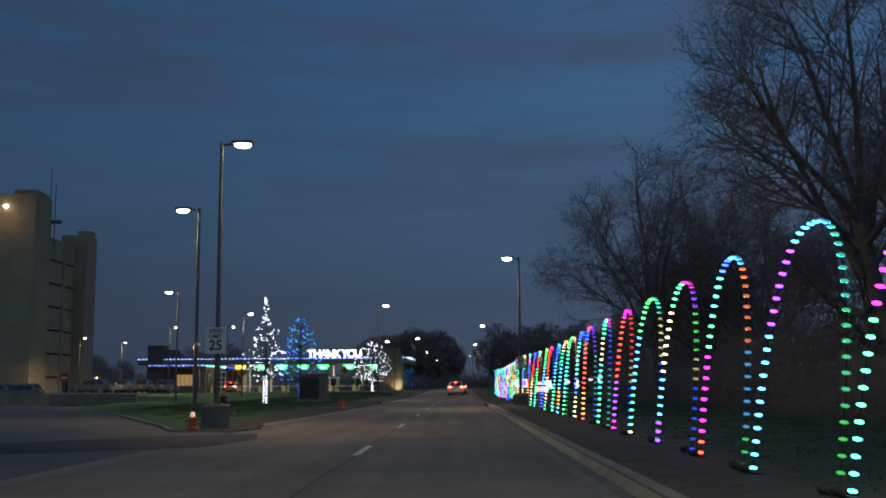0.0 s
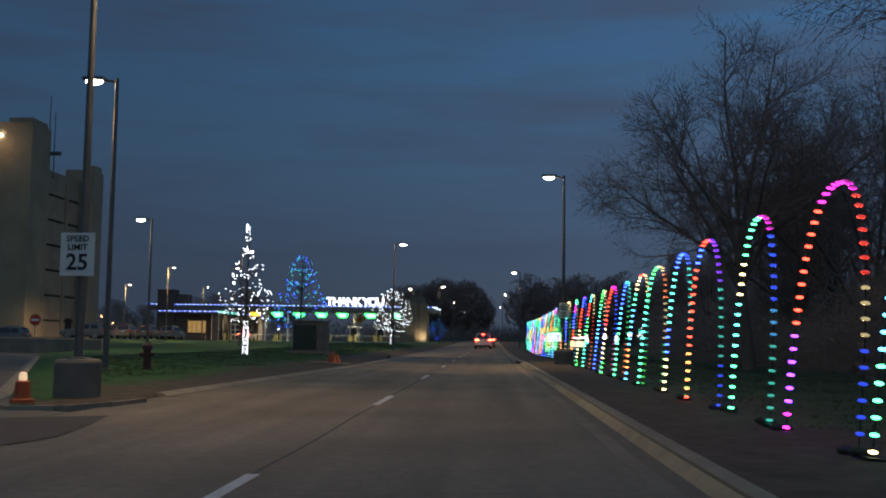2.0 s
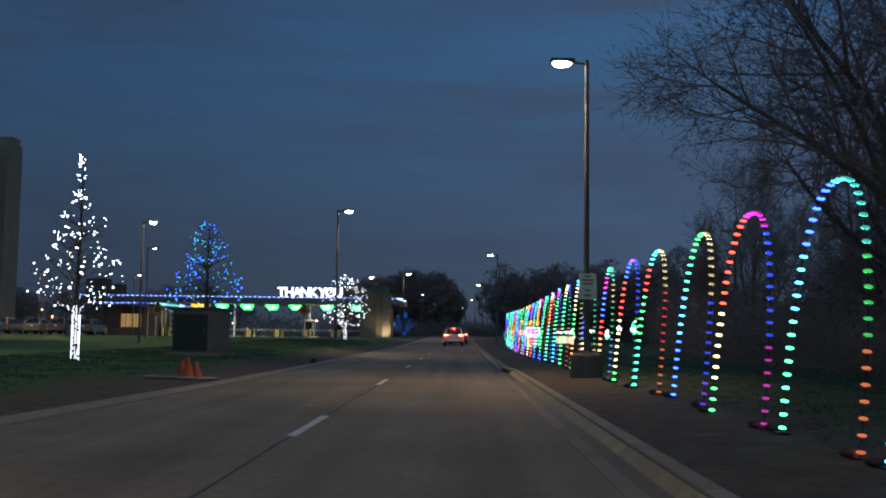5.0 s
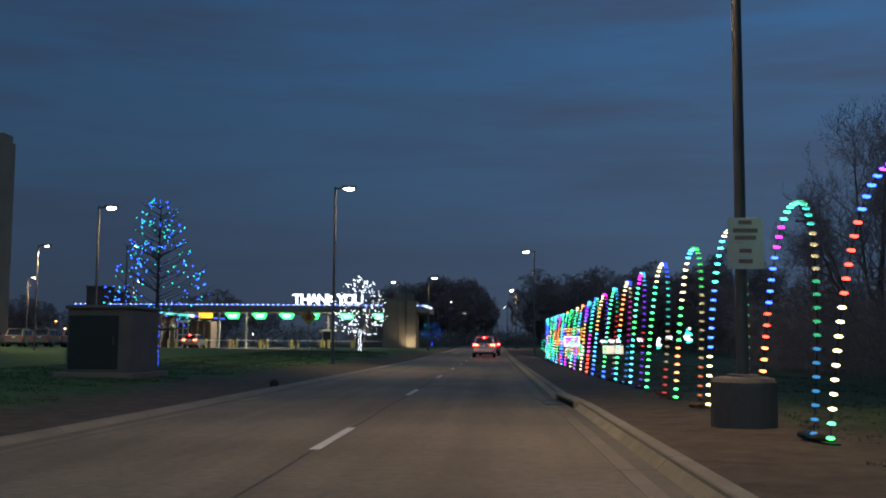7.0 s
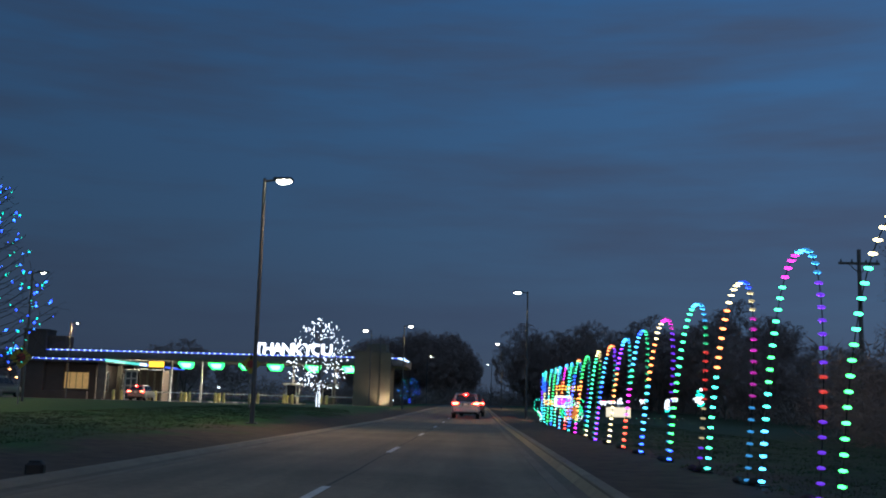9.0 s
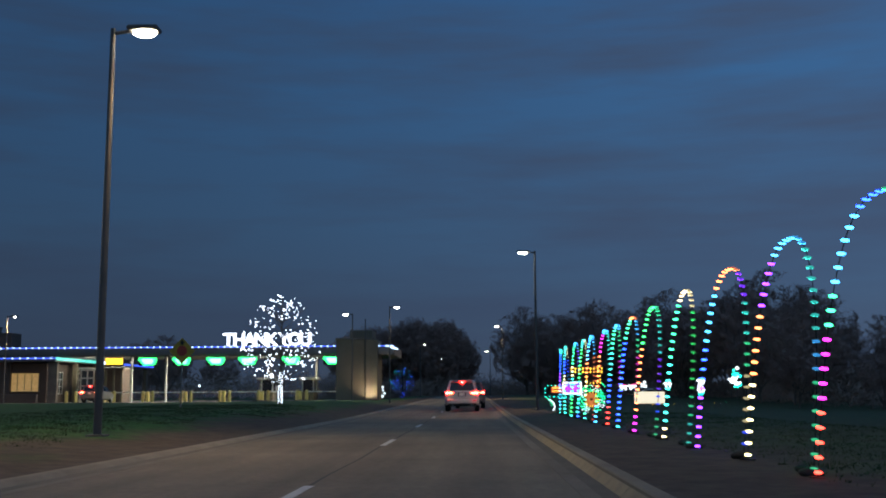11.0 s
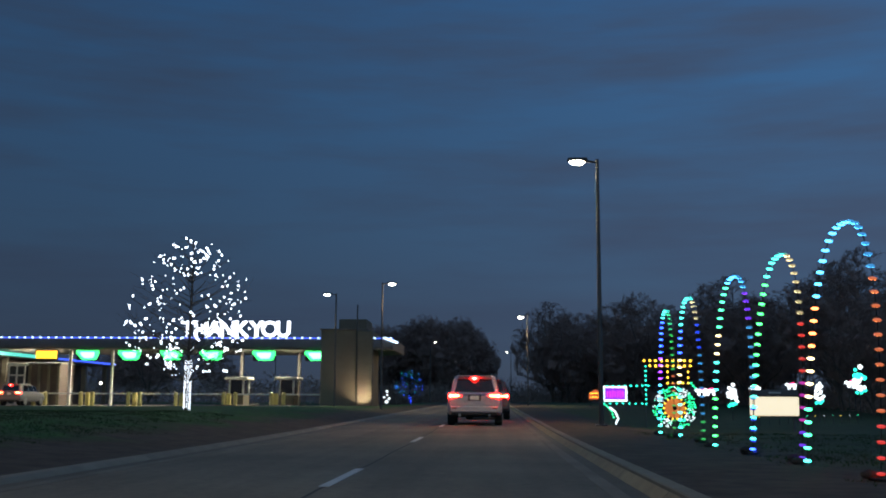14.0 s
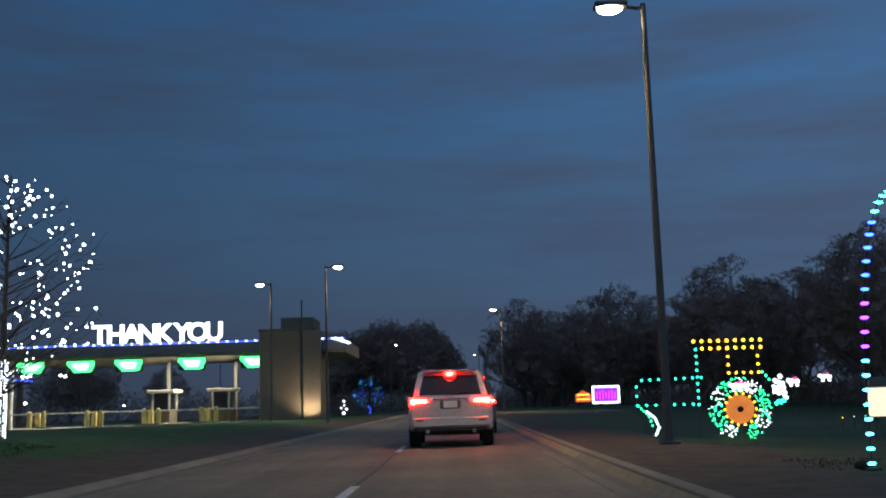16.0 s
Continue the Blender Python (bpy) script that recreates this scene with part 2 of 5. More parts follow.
G_LAMP = glow("street_lamp_light", (1.0, 0.86, 0.62), 60.0)
G_FARLAMP = glow("far_lamp_light", (1.0, 0.9, 0.72), 25.0)
G_WHITE = glow("cool_white_bulb", (0.80, 0.88, 1.0), 6.0)
G_WRAP = glow("cool_white_wrap", (0.82, 0.90, 1.0), 4.0)
G_TBLUE = glow("blue_bulb", (0.02, 0.07, 1.0), 6.0)
G_TTEAL = glow("teal_bulb", (0.01, 0.70, 0.50), 2.8)
G_TCYAN = glow("sky_blue_bulb", (0.03, 0.17, 1.0), 6.0)
G_GREENSIGN = glow("green_lane_light", (0.04, 0.9, 0.17), 3.0)
G_GREENCORE = glow("green_lane_core", (0.25, 1.0, 0.55), 4.0)
G_YELSIGN = glow("amber_lane_light", (1.0, 0.55, 0.02), 2.2)
G_LETTER = glow("white_letter_light", (0.85, 0.9, 1.0), 3.2)
G_STRIP = glow("blue_strip_light", (0.05, 0.12, 1.0), 1.6)
G_STRIPT = glow("teal_strip_light", (0.10, 0.75, 0.62), 1.1)
G_STRIPW = glow("pale_strip_light", (0.55, 0.75, 1.0), 3.0)
G_WIN = glow("lit_window", (1.0, 0.58, 0.15), 0.27)
G_UP = glow("uplight_lens", (1.0, 0.85, 0.6), 20.0)
G_TAIL = glow("tail_lamp_red", (1.0, 0.010, 0.006), 22.0)
G_BRAKE = glow("brake_bulb", (1.0, 0.05, 0.04), 60.0)
G_TAIL2 = glow("tail_lamp_amber", (1.0, 0.34, 0.10), 20.0)
G_BOARD = glow("warm_backlit_panel", (1.0, 0.88, 0.62), 0.95)
G_PURPLE = glow("purple_light", (0.33, 0.008, 0.85), 0.9)
G_VIOLET = glow("violet_light", (0.75, 0.04, 1.0), 1.8)
G_ROSE = glow("rose_light", (1.0, 0.03, 0.22), 1.8)
G_PALE = glow("pale_white_light", (0.85, 0.95, 1.0), 2.4)
G_GREEN = glow("green_light", (0.02, 1.0, 0.35), 3.5)
G_TEAL = glow("teal_light", (0.02, 0.9, 0.6), 3.0)
G_AMBER = glow("amber_light", (1.0, 0.55, 0.03), 4.0)
G_ORANGE = glow("orange_light", (1.0, 0.16, 0.015), 0.55)
G_HUB = glow("amber_hub_light", (1.0, 0.27, 0.012), 0.5)
G_BEACON = glow("beacon_light", (1.0, 0.66, 0.42), 0.7)
PIX = [(glow("led_" + nm, c, p * 2.2), glow("led_back_" + nm, c, p * 0.16)) for nm, c, p in (
    ("red", (1.0, 0.045, 0.025), 4.0), ("orange", (1.0, 0.22, 0.06), 3.6), ("yellow", (1.0, 0.78, 0.36), 2.8),
    ("green", (0.06, 0.95, 0.16), 3.0), ("jade", (0.06, 0.95, 0.36), 3.0), ("aqua", (0.06, 0.85, 0.68), 3.0),
    ("sky", (0.06, 0.45, 1.0), 3.6), ("blue", (0.02, 0.07, 1.0), 5.5), ("violet", (0.20, 0.03, 1.0), 4.5), ("magenta", (0.85, 0.02, 0.60), 3.3))]


# ---- mesh helpers ----
class Shape:
    """Vertices and faces of one mesh, grown piece by piece."""

    def __init__(self):
        self.v, self.f, self.smooth = [], [], []

    def add(self, verts, faces, smooth=False):
        o = len(self.v)
        self.v += [tuple(p) for p in verts]
        self.f += [tuple(i + o for i in q) for q in faces]
        self.smooth += [smooth] * len(faces)
        return self

    def box(self, c, s, rz=0.0, chamfer=0.0):
        """A box at centre c of size s, its edges cut by the chamfer."""
        hx, hy, hz = s[0] / 2, s[1] / 2, s[2] / 2
        k = min(chamfer, 0.49 * min(s))
        rot = Matrix.Rotation(rz, 3, "Z")
        put = lambda p: rot @ Vector(p) + Vector(c)  # noqa: E731
        if k <= 0:
            vs = [(x, y, z) for x in (-hx, hx) for y in (-hy, hy) for z in (-hz, hz)]
            return self.add([put(p) for p in vs], [(0, 1, 3, 2), (4, 6, 7, 5), (0, 4, 5, 1), (2, 3, 7, 6), (0, 2, 6, 4), (1, 5, 7, 3)])
        b = bmesh.new()
        bmesh.ops.create_cube(b, size=1.0)
        for vv in b.verts:
            vv.co = Vector((vv.co.x * s[0], vv.co.y * s[1], vv.co.z * s[2]))
        bmesh.ops.bevel(b, geom=b.edges[:], offset=k, segments=1, affect="EDGES")
        b.verts.index_update()
        self.add([put(vv.co) for vv in b.verts], [[vv.index for vv in fc.verts] for fc in b.faces])
        b.free()
        return self

    def tube(self, p0, p1, r0, r1=None, n=8, caps=True):
        p0, p1 = Vector(p0), Vector(p1)
        r1 = r0 if r1 is None else r1
        d = (p1 - p0).normalized()
        u = d.orthogonal().normalized()
        w = d.cross(u)
        vs = []
        for p, r in ((p0, r0), (p1, r1)):
            vs += [p + (u * math.cos(a) + w * math.sin(a)) * r for a in (2 * math.pi * k / n for k in range(n))]
        fs = [(k, (k + 1) % n, n + (k + 1) % n, n + k) for k in range(n)]
        self.add(vs, fs, n > 5)
        if caps:
            self.add(vs[:n], [tuple(reversed(range(n)))])
            self.add(vs[n:], [tuple(range(n))])
        return self

    def path(self, pts, r, n=6):
        for a, b in zip(pts, pts[1:]):
            self.tube(a, b, r, r, n, True)
        return self

    def ball(self, c, r, seg=8, rings=6, sq=(1, 1, 1)):
        vs, fs = [], []
        for i in range(rings + 1):
            t = math.pi * i / rings
            for k in range(seg):
                a = 2 * math.pi * k / seg
                vs.append((c[0] + sq[0] * r * math.sin(t) * math.cos(a), c[1] + sq[1] * r * math.sin(t) * math.sin(a), c[2] + sq[2] * r * math.cos(t)))
        for i in range(rings):
            for k in range(seg):
                fs.append((i * seg + k, (i + 1) * seg + k, (i + 1) * seg + (k + 1) % seg, i * seg + (k + 1) % seg))
        return self.add(vs, fs, True)

    def lathe(self, c, prof, n=16):
        vs, fs = [], []
        for r, z in prof:
            vs += [(c[0] + r * math.cos(2 * math.pi * k / n), c[1] + r * math.sin(2 * math.pi * k / n), c[2] + z) for k in range(n)]
        for i in range(len(prof) - 1):
            for k in range(n):
                fs.append((i * n + k, i * n + (k + 1) % n, (i + 1) * n + (k + 1) % n, (i + 1) * n + k))
        fs.append(tuple(reversed(range(n))))
        fs.append(tuple(range((len(prof) - 1) * n, len(prof) * n)))
        return self.add(vs, fs, False)

    def prism(self, outline, y0, y1):
        """An outline in x and z, drawn out from y0 to y1."""
        n = len(outline)
        vs = [(x, y0, z) for x, z in outline] + [(x, y1, z) for x, z in outline]
        fs = [(k, (k + 1) % n, n + (k + 1) % n, n + k) for k in range(n)]
        fs += [tuple(reversed(range(n))), tuple(range(n, 2 * n))]
        return self.add(vs, fs)

    def mesh(self, name, material):
        me = bpy.data.meshes.new(name)
        me.from_pydata(self.v, [], self.f)
        me.materials.append(material)
        me.polygons.foreach_set("use_smooth", self.smooth)
        me.validate()
        b = bmesh.new()
        b.from_mesh(me)
        bmesh.ops.recalc_face_normals(b, faces=b.faces[:])
        b.to_mesh(me)
        b.free()
        return me


def thing(name, x, y, z, label, category, group="", rz=0.0):
    ob = new(name)
    ob.empty_display_size = 0.2
    ob.matrix_basis = pose(x, y, z, 0, 0, rz)
    return tagged(ob, label, category, group)


def part(name, shape, material, parent, label=""):
    ob = new(name, shape.mesh(name, material) if isinstance(shape, Shape) else shape)
    ob.parent = parent
    return tagged(ob, label)


def piece(name, mesh, parent, m):
    ob = new(name, mesh)
    ob.parent = parent
    ob.matrix_basis = m
    return ob


def structure(name, shape, material, label, category="ground"):
    return tagged(new(name, shape.mesh(name, material)), label, category, "", "structure")


def lettering(text, size, material, parent, m, depth=0.004, name="lettering", wide=1.0):
    c = bpy.data.curves.new(name, "FONT")
    c.body, c.size, c.extrude, c.align_x, c.align_y = text, size, depth, "CENTER", "CENTER"
    c.offset = 0.02 * size
    c.resolution_u = 3
    c.materials.append(material)
    ob = new(name, c)
    ob.parent = parent
    ob.matrix_basis = m @ Matrix.Diagonal((wide, 1, 1, 1))
    return ob


def smooth(a, b, t):
    t = min(1.0, max(0.0, (t - a) / (b - a)))
    return t * t * (3 - 2 * t)


# ---- ground, road, kerbs ----
def road_z(y):
    """The road lies level, then climbs gently towards the toll plaza."""
    if y < 106:
        return 0.0
    return 0.0001625 * (y - 106) ** 2 if y < 126 else 0.0065 * (min(y, 240.0) - 116)


def kerb_right(y):
    return 2.89 - 0.0052 * min(50.0, max(0.0, y - 10)) - 0.17 * smooth(60.0, 64.2, y)


def kerb_left(y):
    return float(np.interp(y, (30, 37, 45, 52, 60, 100, 125), (-4.83, -4.58, -4.32, -4.12, -4.02, -4.02, -4.12)))


def lawn_edge(y):
    """The far edge of the lawn beside the left lane, where the driveway runs off."""
    return -6.4 - 0.42 * (y - 27.0)


def on_lawn(x, y):
    return x < kerb_left(y) - 0.2 and 26.5 < y < 152 + 26 * smooth(-24, -14, x) and x > lawn_edge(y)


def ground_z(x, y):
    rz = road_z(y)
    if x > kerb_right(y) + 0.2:
        d = x - kerb_right(y)
        away = smooth(0.3, 2, d)
        return rz + 0.13 + 0.02 * away - 0.33 * smooth(114, 130, y) * smooth(1.8, 4.5, d) * (1 - smooth(150, 185, y)) + 0.05 * away * noise.noise(Vector((x * 0.3, y * 0.3, 0)))
    if x > kerb_left(y) - 0.2:
        return rz - 0.06
    if y > 178:
        return rz + 0.05 if x > -8 else 0.42 + (rz - 0.37) * smooth(-13, -8, x)
    if on_lawn(x, y):
        d = kerb_left(y) - x
        inside = min(1.0, max(0.0, min((x - lawn_edge(y)) / 2.5, (y - 26.0) / 3.0)))
        away = smooth(0.3, 5, d)
        return (0.055 + rz * (1 - away) + (0.20 + 0.30 * smooth(70, 128, y)) * away + 0.03 * smooth(0.3, 2, d) * noise.noise(Vector((x * 0.4, y * 0.4, 3)))) * inside
    return -0.06 + 0.48 * smooth(110, 150, y)


xs = [-900, -500, -300, -200, -140, -100, -80] + [-66 + 2 * k for k in range(23)] + [-21 + k for k in range(16)] + [-5.35, -5.15, -5.0, -4.84, -4.6, -2, 0, 2.4]
edge = len(xs)
xs += [-0.25, 0.05, 0.22, 0.4] + [4 + k for k in range(9)] + [14, 17, 20, 25, 30, 40, 60, 90, 150, 300, 600, 900]
ys = [-300, -120, -60, -40] + [-30 + 2 * k for k in range(135)] + [245, 260, 280, 310, 350, 420, 520, 700, 1000, 1500, 2500]
g = Shape()
at_x = lambda i, y: xs[i] + kerb_right(y) if edge <= i < edge + 4 else (xs[i] + kerb_left(y) + 4.78 if -5.4 < xs[i] < -4.5 else xs[i])  # noqa: E731
g.add([(at_x(i, y), y, ground_z(at_x(i, y), y)) for y in ys for i in range(len(xs))],
      [(j * len(xs) + i, j * len(xs) + i + 1, (j + 1) * len(xs) + i + 1, (j + 1) * len(xs) + i) for j in range(len(ys) - 1) for i in range(len(xs) - 1)])
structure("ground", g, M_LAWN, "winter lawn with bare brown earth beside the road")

road_ys = [-60 + 6 * k for k in range(90)]
s = Shape()
s.add([(x, y, road_z(y)) for y in road_ys for x in (-4.9 if y < 31 else kerb_left(y) - 0.06, -0.735, kerb_right(y) + 0.02)],
      [(3 * j + i, 3 * j + i + 1, 3 * j + i + 4, 3 * j + i + 3) for j in range(len(road_ys) - 1) for i in range(2)])
road = structure("road", s, M_ROAD, "worn grey-brown two-lane concrete road", "road")

s = Shape()
s.add([(-0.735 + dx + 0.015 * math.sin(y * 0.9), y, road_z(y) + 0.004) for y in range(-30, 260) for dx in (-0.02, 0.02)], [(2 * k, 2 * k + 1, 2 * k + 3, 2 * k + 2) for k in range(289)])
part("joint_seam", s, M_SEAM, road, "dark tarred joint along the lane line")
dash = Shape().box((0, 0, 0.005), (0.11, 2.95, 0.006)).mesh("lane_dash", M_PAINT)
for k in range(-1, 20):
    y = 30.3 + 12.19 * (k - 1)
    piece("lane_dash", dash, road, pose(-0.74, y, road_z(y), math.degrees(math.atan(road_z(y + 0.5) - road_z(y - 0.5)))))
s = Shape()
s.add([(-7.4, 17.4, 0.014), (-4.0, 19.2, 0.014), (-3.55, 22.3, 0.014), (-4.1, 25.4, 0.014), (-6.3, 24.2, 0.014), (-9.5, 20.5, 0.014)], [(0, 1, 2, 3, 4, 5)])
part("asphalt_patch", s, M_PATCH, road, "dark fresh asphalt patch at the driveway mouth")

s = Shape()
aprons = [(-4.9, -60), (-4.9, 26.0), (-5.6, 26.3), (-6.4, 27.3)] + [(lawn_edge(y), y) for y in range(30, 112, 6)] + [(-60, 112), (-60, -60)]
s.add([(x, y, 0.006) for x, y in aprons], [tuple(range(len(aprons)))])
structure("driveway", s, M_APRON, "pale concrete driveway and car park apron", "driveway")
s = Shape()
s.add([(-72, 150, 0.445), (-14.2, 150, 0.445), (-13.4, 176.5, 0.455), (-13.4, 235, 0.455), (-72, 235, 0.455)], [(0, 1, 2, 3, 4)])
structure("toll_pavement", s, M_APRON, "pale concrete pavement under the toll canopy", "pavement")

kerbs_r = tagged(new("kerb_right"), "pale concrete kerb and gutter along the right lane", "kerb", "", "structure")
kerbs_l = tagged(new("kerb_left"), "pale concrete kerb along the lawn", "kerb", "", "structure")
prof = [(0.0, -0.1), (0.0, 0.010), (-0.03, 0.03), (-0.09, 0.062), (-0.13, 0.07), (-0.24, 0.07), (-0.24, -0.1)]
prof_r = [(0.0, -0.1), (0.0, 0.014), (0.095, 0.105), (0.115, 0.125), (0.135, 0.136), (0.26, 0.142), (0.26, -0.1)]


def kerb_mesh(profile, ln):
    """A kerb length: worn yellow paint on its face, lightened for headlight, a dark line under the top edge, bare
    concrete above.
    """
    me = Shape().prism(profile, -ln / 2, ln / 2).mesh("kerb_stone", M_KERB)
    me.materials.append(M_KERBFACE)
    me.materials.append(M_KERBLINE)
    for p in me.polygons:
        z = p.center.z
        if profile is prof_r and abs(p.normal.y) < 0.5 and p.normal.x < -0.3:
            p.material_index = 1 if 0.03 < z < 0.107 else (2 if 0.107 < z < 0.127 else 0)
    return me


def gutter_mesh(side, ln=3.036):
    """The gutter pan: a dirty flow line against the kerb, then a paler strip."""
    me = Shape().prism([(side * 0.17, -0.05), (side * 0.17, 0.006), (0.0, 0.012), (0.0, -0.05)], -ln / 2, ln / 2)
    me.prism([(side * 0.34, -0.05), (side * 0.34, 0.004), (side * 0.17, 0.006), (side * 0.17, -0.05)], -ln / 2, ln / 2)
    me = me.mesh("gutter_slab", M_GUTTER)
    me.materials.append(M_FLOW)
    for p in me.polygons:
        p.material_index = 1 if abs(p.center.x) < 0.165 else 0
    return me


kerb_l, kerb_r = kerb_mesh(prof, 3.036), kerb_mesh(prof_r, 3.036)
gutter, gutter_l = gutter_mesh(-1), gutter_mesh(1)
for k in range(88):
    y = -20 + 3.05 * k
    rz = -math.degrees(math.atan2(kerb_right(y + 1.5) - kerb_right(y - 1.5), 3.0))
    rise = math.degrees(math.atan2(road_z(y + 1.5) - road_z(y - 1.5), 3.0))
    if abs(y - 62.4) > 1.6:
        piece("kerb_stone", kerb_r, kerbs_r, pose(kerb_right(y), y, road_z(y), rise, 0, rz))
    piece("gutter_slab", gutter, kerbs_r, pose(kerb_right(y), y, road_z(y) + 0.001, rise, 0, rz))
    if y > 29:
        rl = -math.degrees(math.atan2(kerb_left(y + 1.5) - kerb_left(y - 1.5), 3.0))
        piece("kerb_stone", kerb_l, kerbs_l, pose(kerb_left(y), y, road_z(y), rise, 0, rl))
        piece("gutter_slab", gutter_l, kerbs_l, pose(kerb_left(y), y, road_z(y) + 0.001, rise, 0, rl))
nose = [(-4.86, 28.6), (-5.02, 27.4), (-5.4, 26.6), (-6.0, 26.4), (-6.6, 26.9)] + [(lawn_edge(y), y) for y in range(30, 62, 3)]
for (x0, y0), (x1, y1) in zip(nose, nose[1:]):
    s = Shape()
    dx, dy = x1 - x0, y1 - y0
    ln = math.hypot(dx, dy)
    s.prism(prof, -ln / 2 - 0.01, ln / 2 + 0.01)
    piece("kerb_stone", s.mesh("kerb_stone", M_KERB), kerbs_l, pose((x0 + x1) / 2, (y0 + y1) / 2, 0, 0, 0, math.degrees(math.atan2(-dx, dy))))
drain = thing("storm_drain", kerb_right(62.4), 62.4, 0.0, "concrete kerb inlet with an iron grate and a slot coloured as shade", "drain")
drain.matrix_basis = pose(kerb_right(62.4), 62.4, 0.0, 0, 0, -math.degrees(math.atan2(kerb_right(63.9) - kerb_right(60.9), 3.0)))
part("hood", Shape().box((0.13, 0, 0.13), (0.24, 3.0, 0.055), 0, 0.012), M_KERB, drain)
# The slot's shade is a solid near-black block.
part("opening", Shape().box((0.14, 0, 0.055), (0.16, 2.6, 0.095)), M_DARK, drain, "near-black block for the shade in the slot under the hood")
for sy in (-1.4, 1.4):
    part("cheek", Shape().box((0.13, sy, 0.05), (0.22, 0.2, 0.12), 0, 0.01), M_KERB, drain)
part("grate", Shape().box((-0.2, 0, 0.014), (0.34, 0.8, 0.02), 0, 0.005), M_POLE, drain, "rusty iron grate")


# ---- street lamps ----
def street_lamp(x, y, z0, h, side, watts, base=True, aim=20, bulb=G_LAMP, label="tall bronze street lamp with a glowing flat head"):
    """A pole with one flat head reaching to the side (1: towards +x)."""
    t = thing("street_lamp", x, y, z0, label, "street lamp", "street lamps along the road")
    top = h - z0
    if base:
        part("pedestal", Shape().lathe((0, 0, -0.1), [(0.40, 0), (0.40, 0.60), (0.37, 0.65), (0.30, 0.67)], 20), M_CONC, t, "round concrete pedestal")
    zb = 0.56 if base else 0.0
    part("base_plate", Shape().box((0, 0, zb + 0.02), (0.34, 0.34, 0.04), 0, 0.008), M_POLE, t)
    part("pole", Shape().tube((0, 0, zb), (0, 0, top + 0.05), 0.078, 0.052, 14), M_POLE, t)
    part("arm", Shape().tube((0, 0, top - 0.05), (side * 0.34, 0, top), 0.04, 0.035, 8), M_POLE, t)
    hd = Shape().box((side * 0.62, 0, top + 0.03), (0.62, 0.36, 0.10), 0, 0.03)
    head = part("head", hd, M_POLE, t)
    part("lens", Shape().ball((side * 0.64, 0, top - 0.03), 0.24 if watts and not (bulb is G_FARLAMP) else 0.14, 16, 10, (1.0, 0.66, 0.42)), bulb, head, "glowing warm white lens")
    if watts:
        li = bpy.data.lights.new("lamp_light", "SPOT")
        li.energy, li.color, li.spot_size, li.spot_blend, li.shadow_soft_size = watts, (1.0, 0.71, 0.39), radians(150 if aim else 170), 0.75, 0.15
        ob = new("lamp_light", li)
        ob.parent = t
        ob.matrix_basis = pose(side * 0.64, 0, top - 0.26, 0, -side * aim, 0)
    return t


street_lamp(-6.05, 29.1, 0.14, 8.45, 1, LAMP_WATTS * 0.38, True, 38)
street_lamp(-9.1, 38.6, 0.2, 8.1, -1, LAMP_WATTS * 0.28, False)
street_lamp(4.27, 55.1, 0.2, 8.1, -1, LAMP_WATTS * 0.5, True, 30)
street_lamp(-18.4, 70.0, 0.1, 7.8, -1, LAMP_WATTS * 0.45, False)
street_lamp(-6.04, 88.7, 0.25, 8.2, 1, LAMP_WATTS * 0.42, False, 30)
street_lamp(-18.7, 93.2, 0.4, 7.9, 1, LAMP_WATTS * 0.4, False)
street_lamp(4.30, 123.2, 0.2, 8.4, -1, LAMP_WATTS * 0.36, False, 34)
street_lamp(-6.2, 159.0, 0.4, 8.6, 1, LAMP_WATTS * 0.3, False)
street_lamp(-10.0, 164.0, 0.4, 8.4, -1, LAMP_WATTS * 0.2, False)
street_lamp(4.25, 187.0, 0.2, 8.7, -1, LAMP_WATTS, False)
# Unseen lamp behind the start, spaced like the row, overpowered to brighten the road.
street_lamp(4.27, -4.0, 0.2, 8.1, -1, LAMP_WATTS * 2.4)
for x, y, h in ((-31.5, 115, 8.0), (-25.0, 115, 8.0), (-40.6, 161, 8.2), (-50, 138, 8.0), (-49, 152, 8.0), (3.9, 255, 8.7), (-7.0, 226, 8.6), (-30, 240, 8.5), (-62, 210, 8.5), (2.0, 320, 8.7), (-6.5, 290, 8.6)):
    street_lamp(x, y, -0.05, h, 1 if x < 0 else -1, LAMP_WATTS if x < -30 else 0, False, 0, G_FARLAMP, "distant street lamp with a bright head")


# ---- signs ----
def plate(parent, w, h, z, material, name="sign_plate", y=-0.13):
    return part(name, Shape().box((0, y, z), (w, 0.006, h), 0, 0.002), material, parent)


def face(z, y=-0.14, x=0.0):
    return pose(x, y, z, 90, 0, 0)


sg = thing("speed_limit_sign", -6.05, 28.98, 0.12, "white speed limit sign strapped to a lamp pole", "road sign")
plate(sg, 0.61, 0.76, 2.42, M_SIGN)
for dz, txt, sz in ((0.27, "SPEED", 0.15), (0.12, "LIMIT", 0.15), (-0.15, "25", 0.40)):
    lettering(txt, sz, M_INK, sg, face(2.42 + dz), 0.002)
part("strap", Shape().lathe((0, 0.12, 2.6), [(0.11, 0), (0.11, 0.03)], 12), M_SILVER, sg)
ps = thing("notice_sign", 4.27, 54.98, 0.2, "two white notice plates strapped to a lamp pole", "road sign")
plate(ps, 0.43, 0.31, 2.365, M_SIGNTAN)
plate(ps, 0.45, 0.32, 2.045, M_SIGNTAN)
for z, w in ((2.46, 0.16), (2.36, 0.30), (2.27, 0.26), (2.11, 0.15), (1.98, 0.17)):
    part("printed_line", Shape().box((0, -0.137, z), (w, 0.004, 0.05)), M_PRINT, ps)
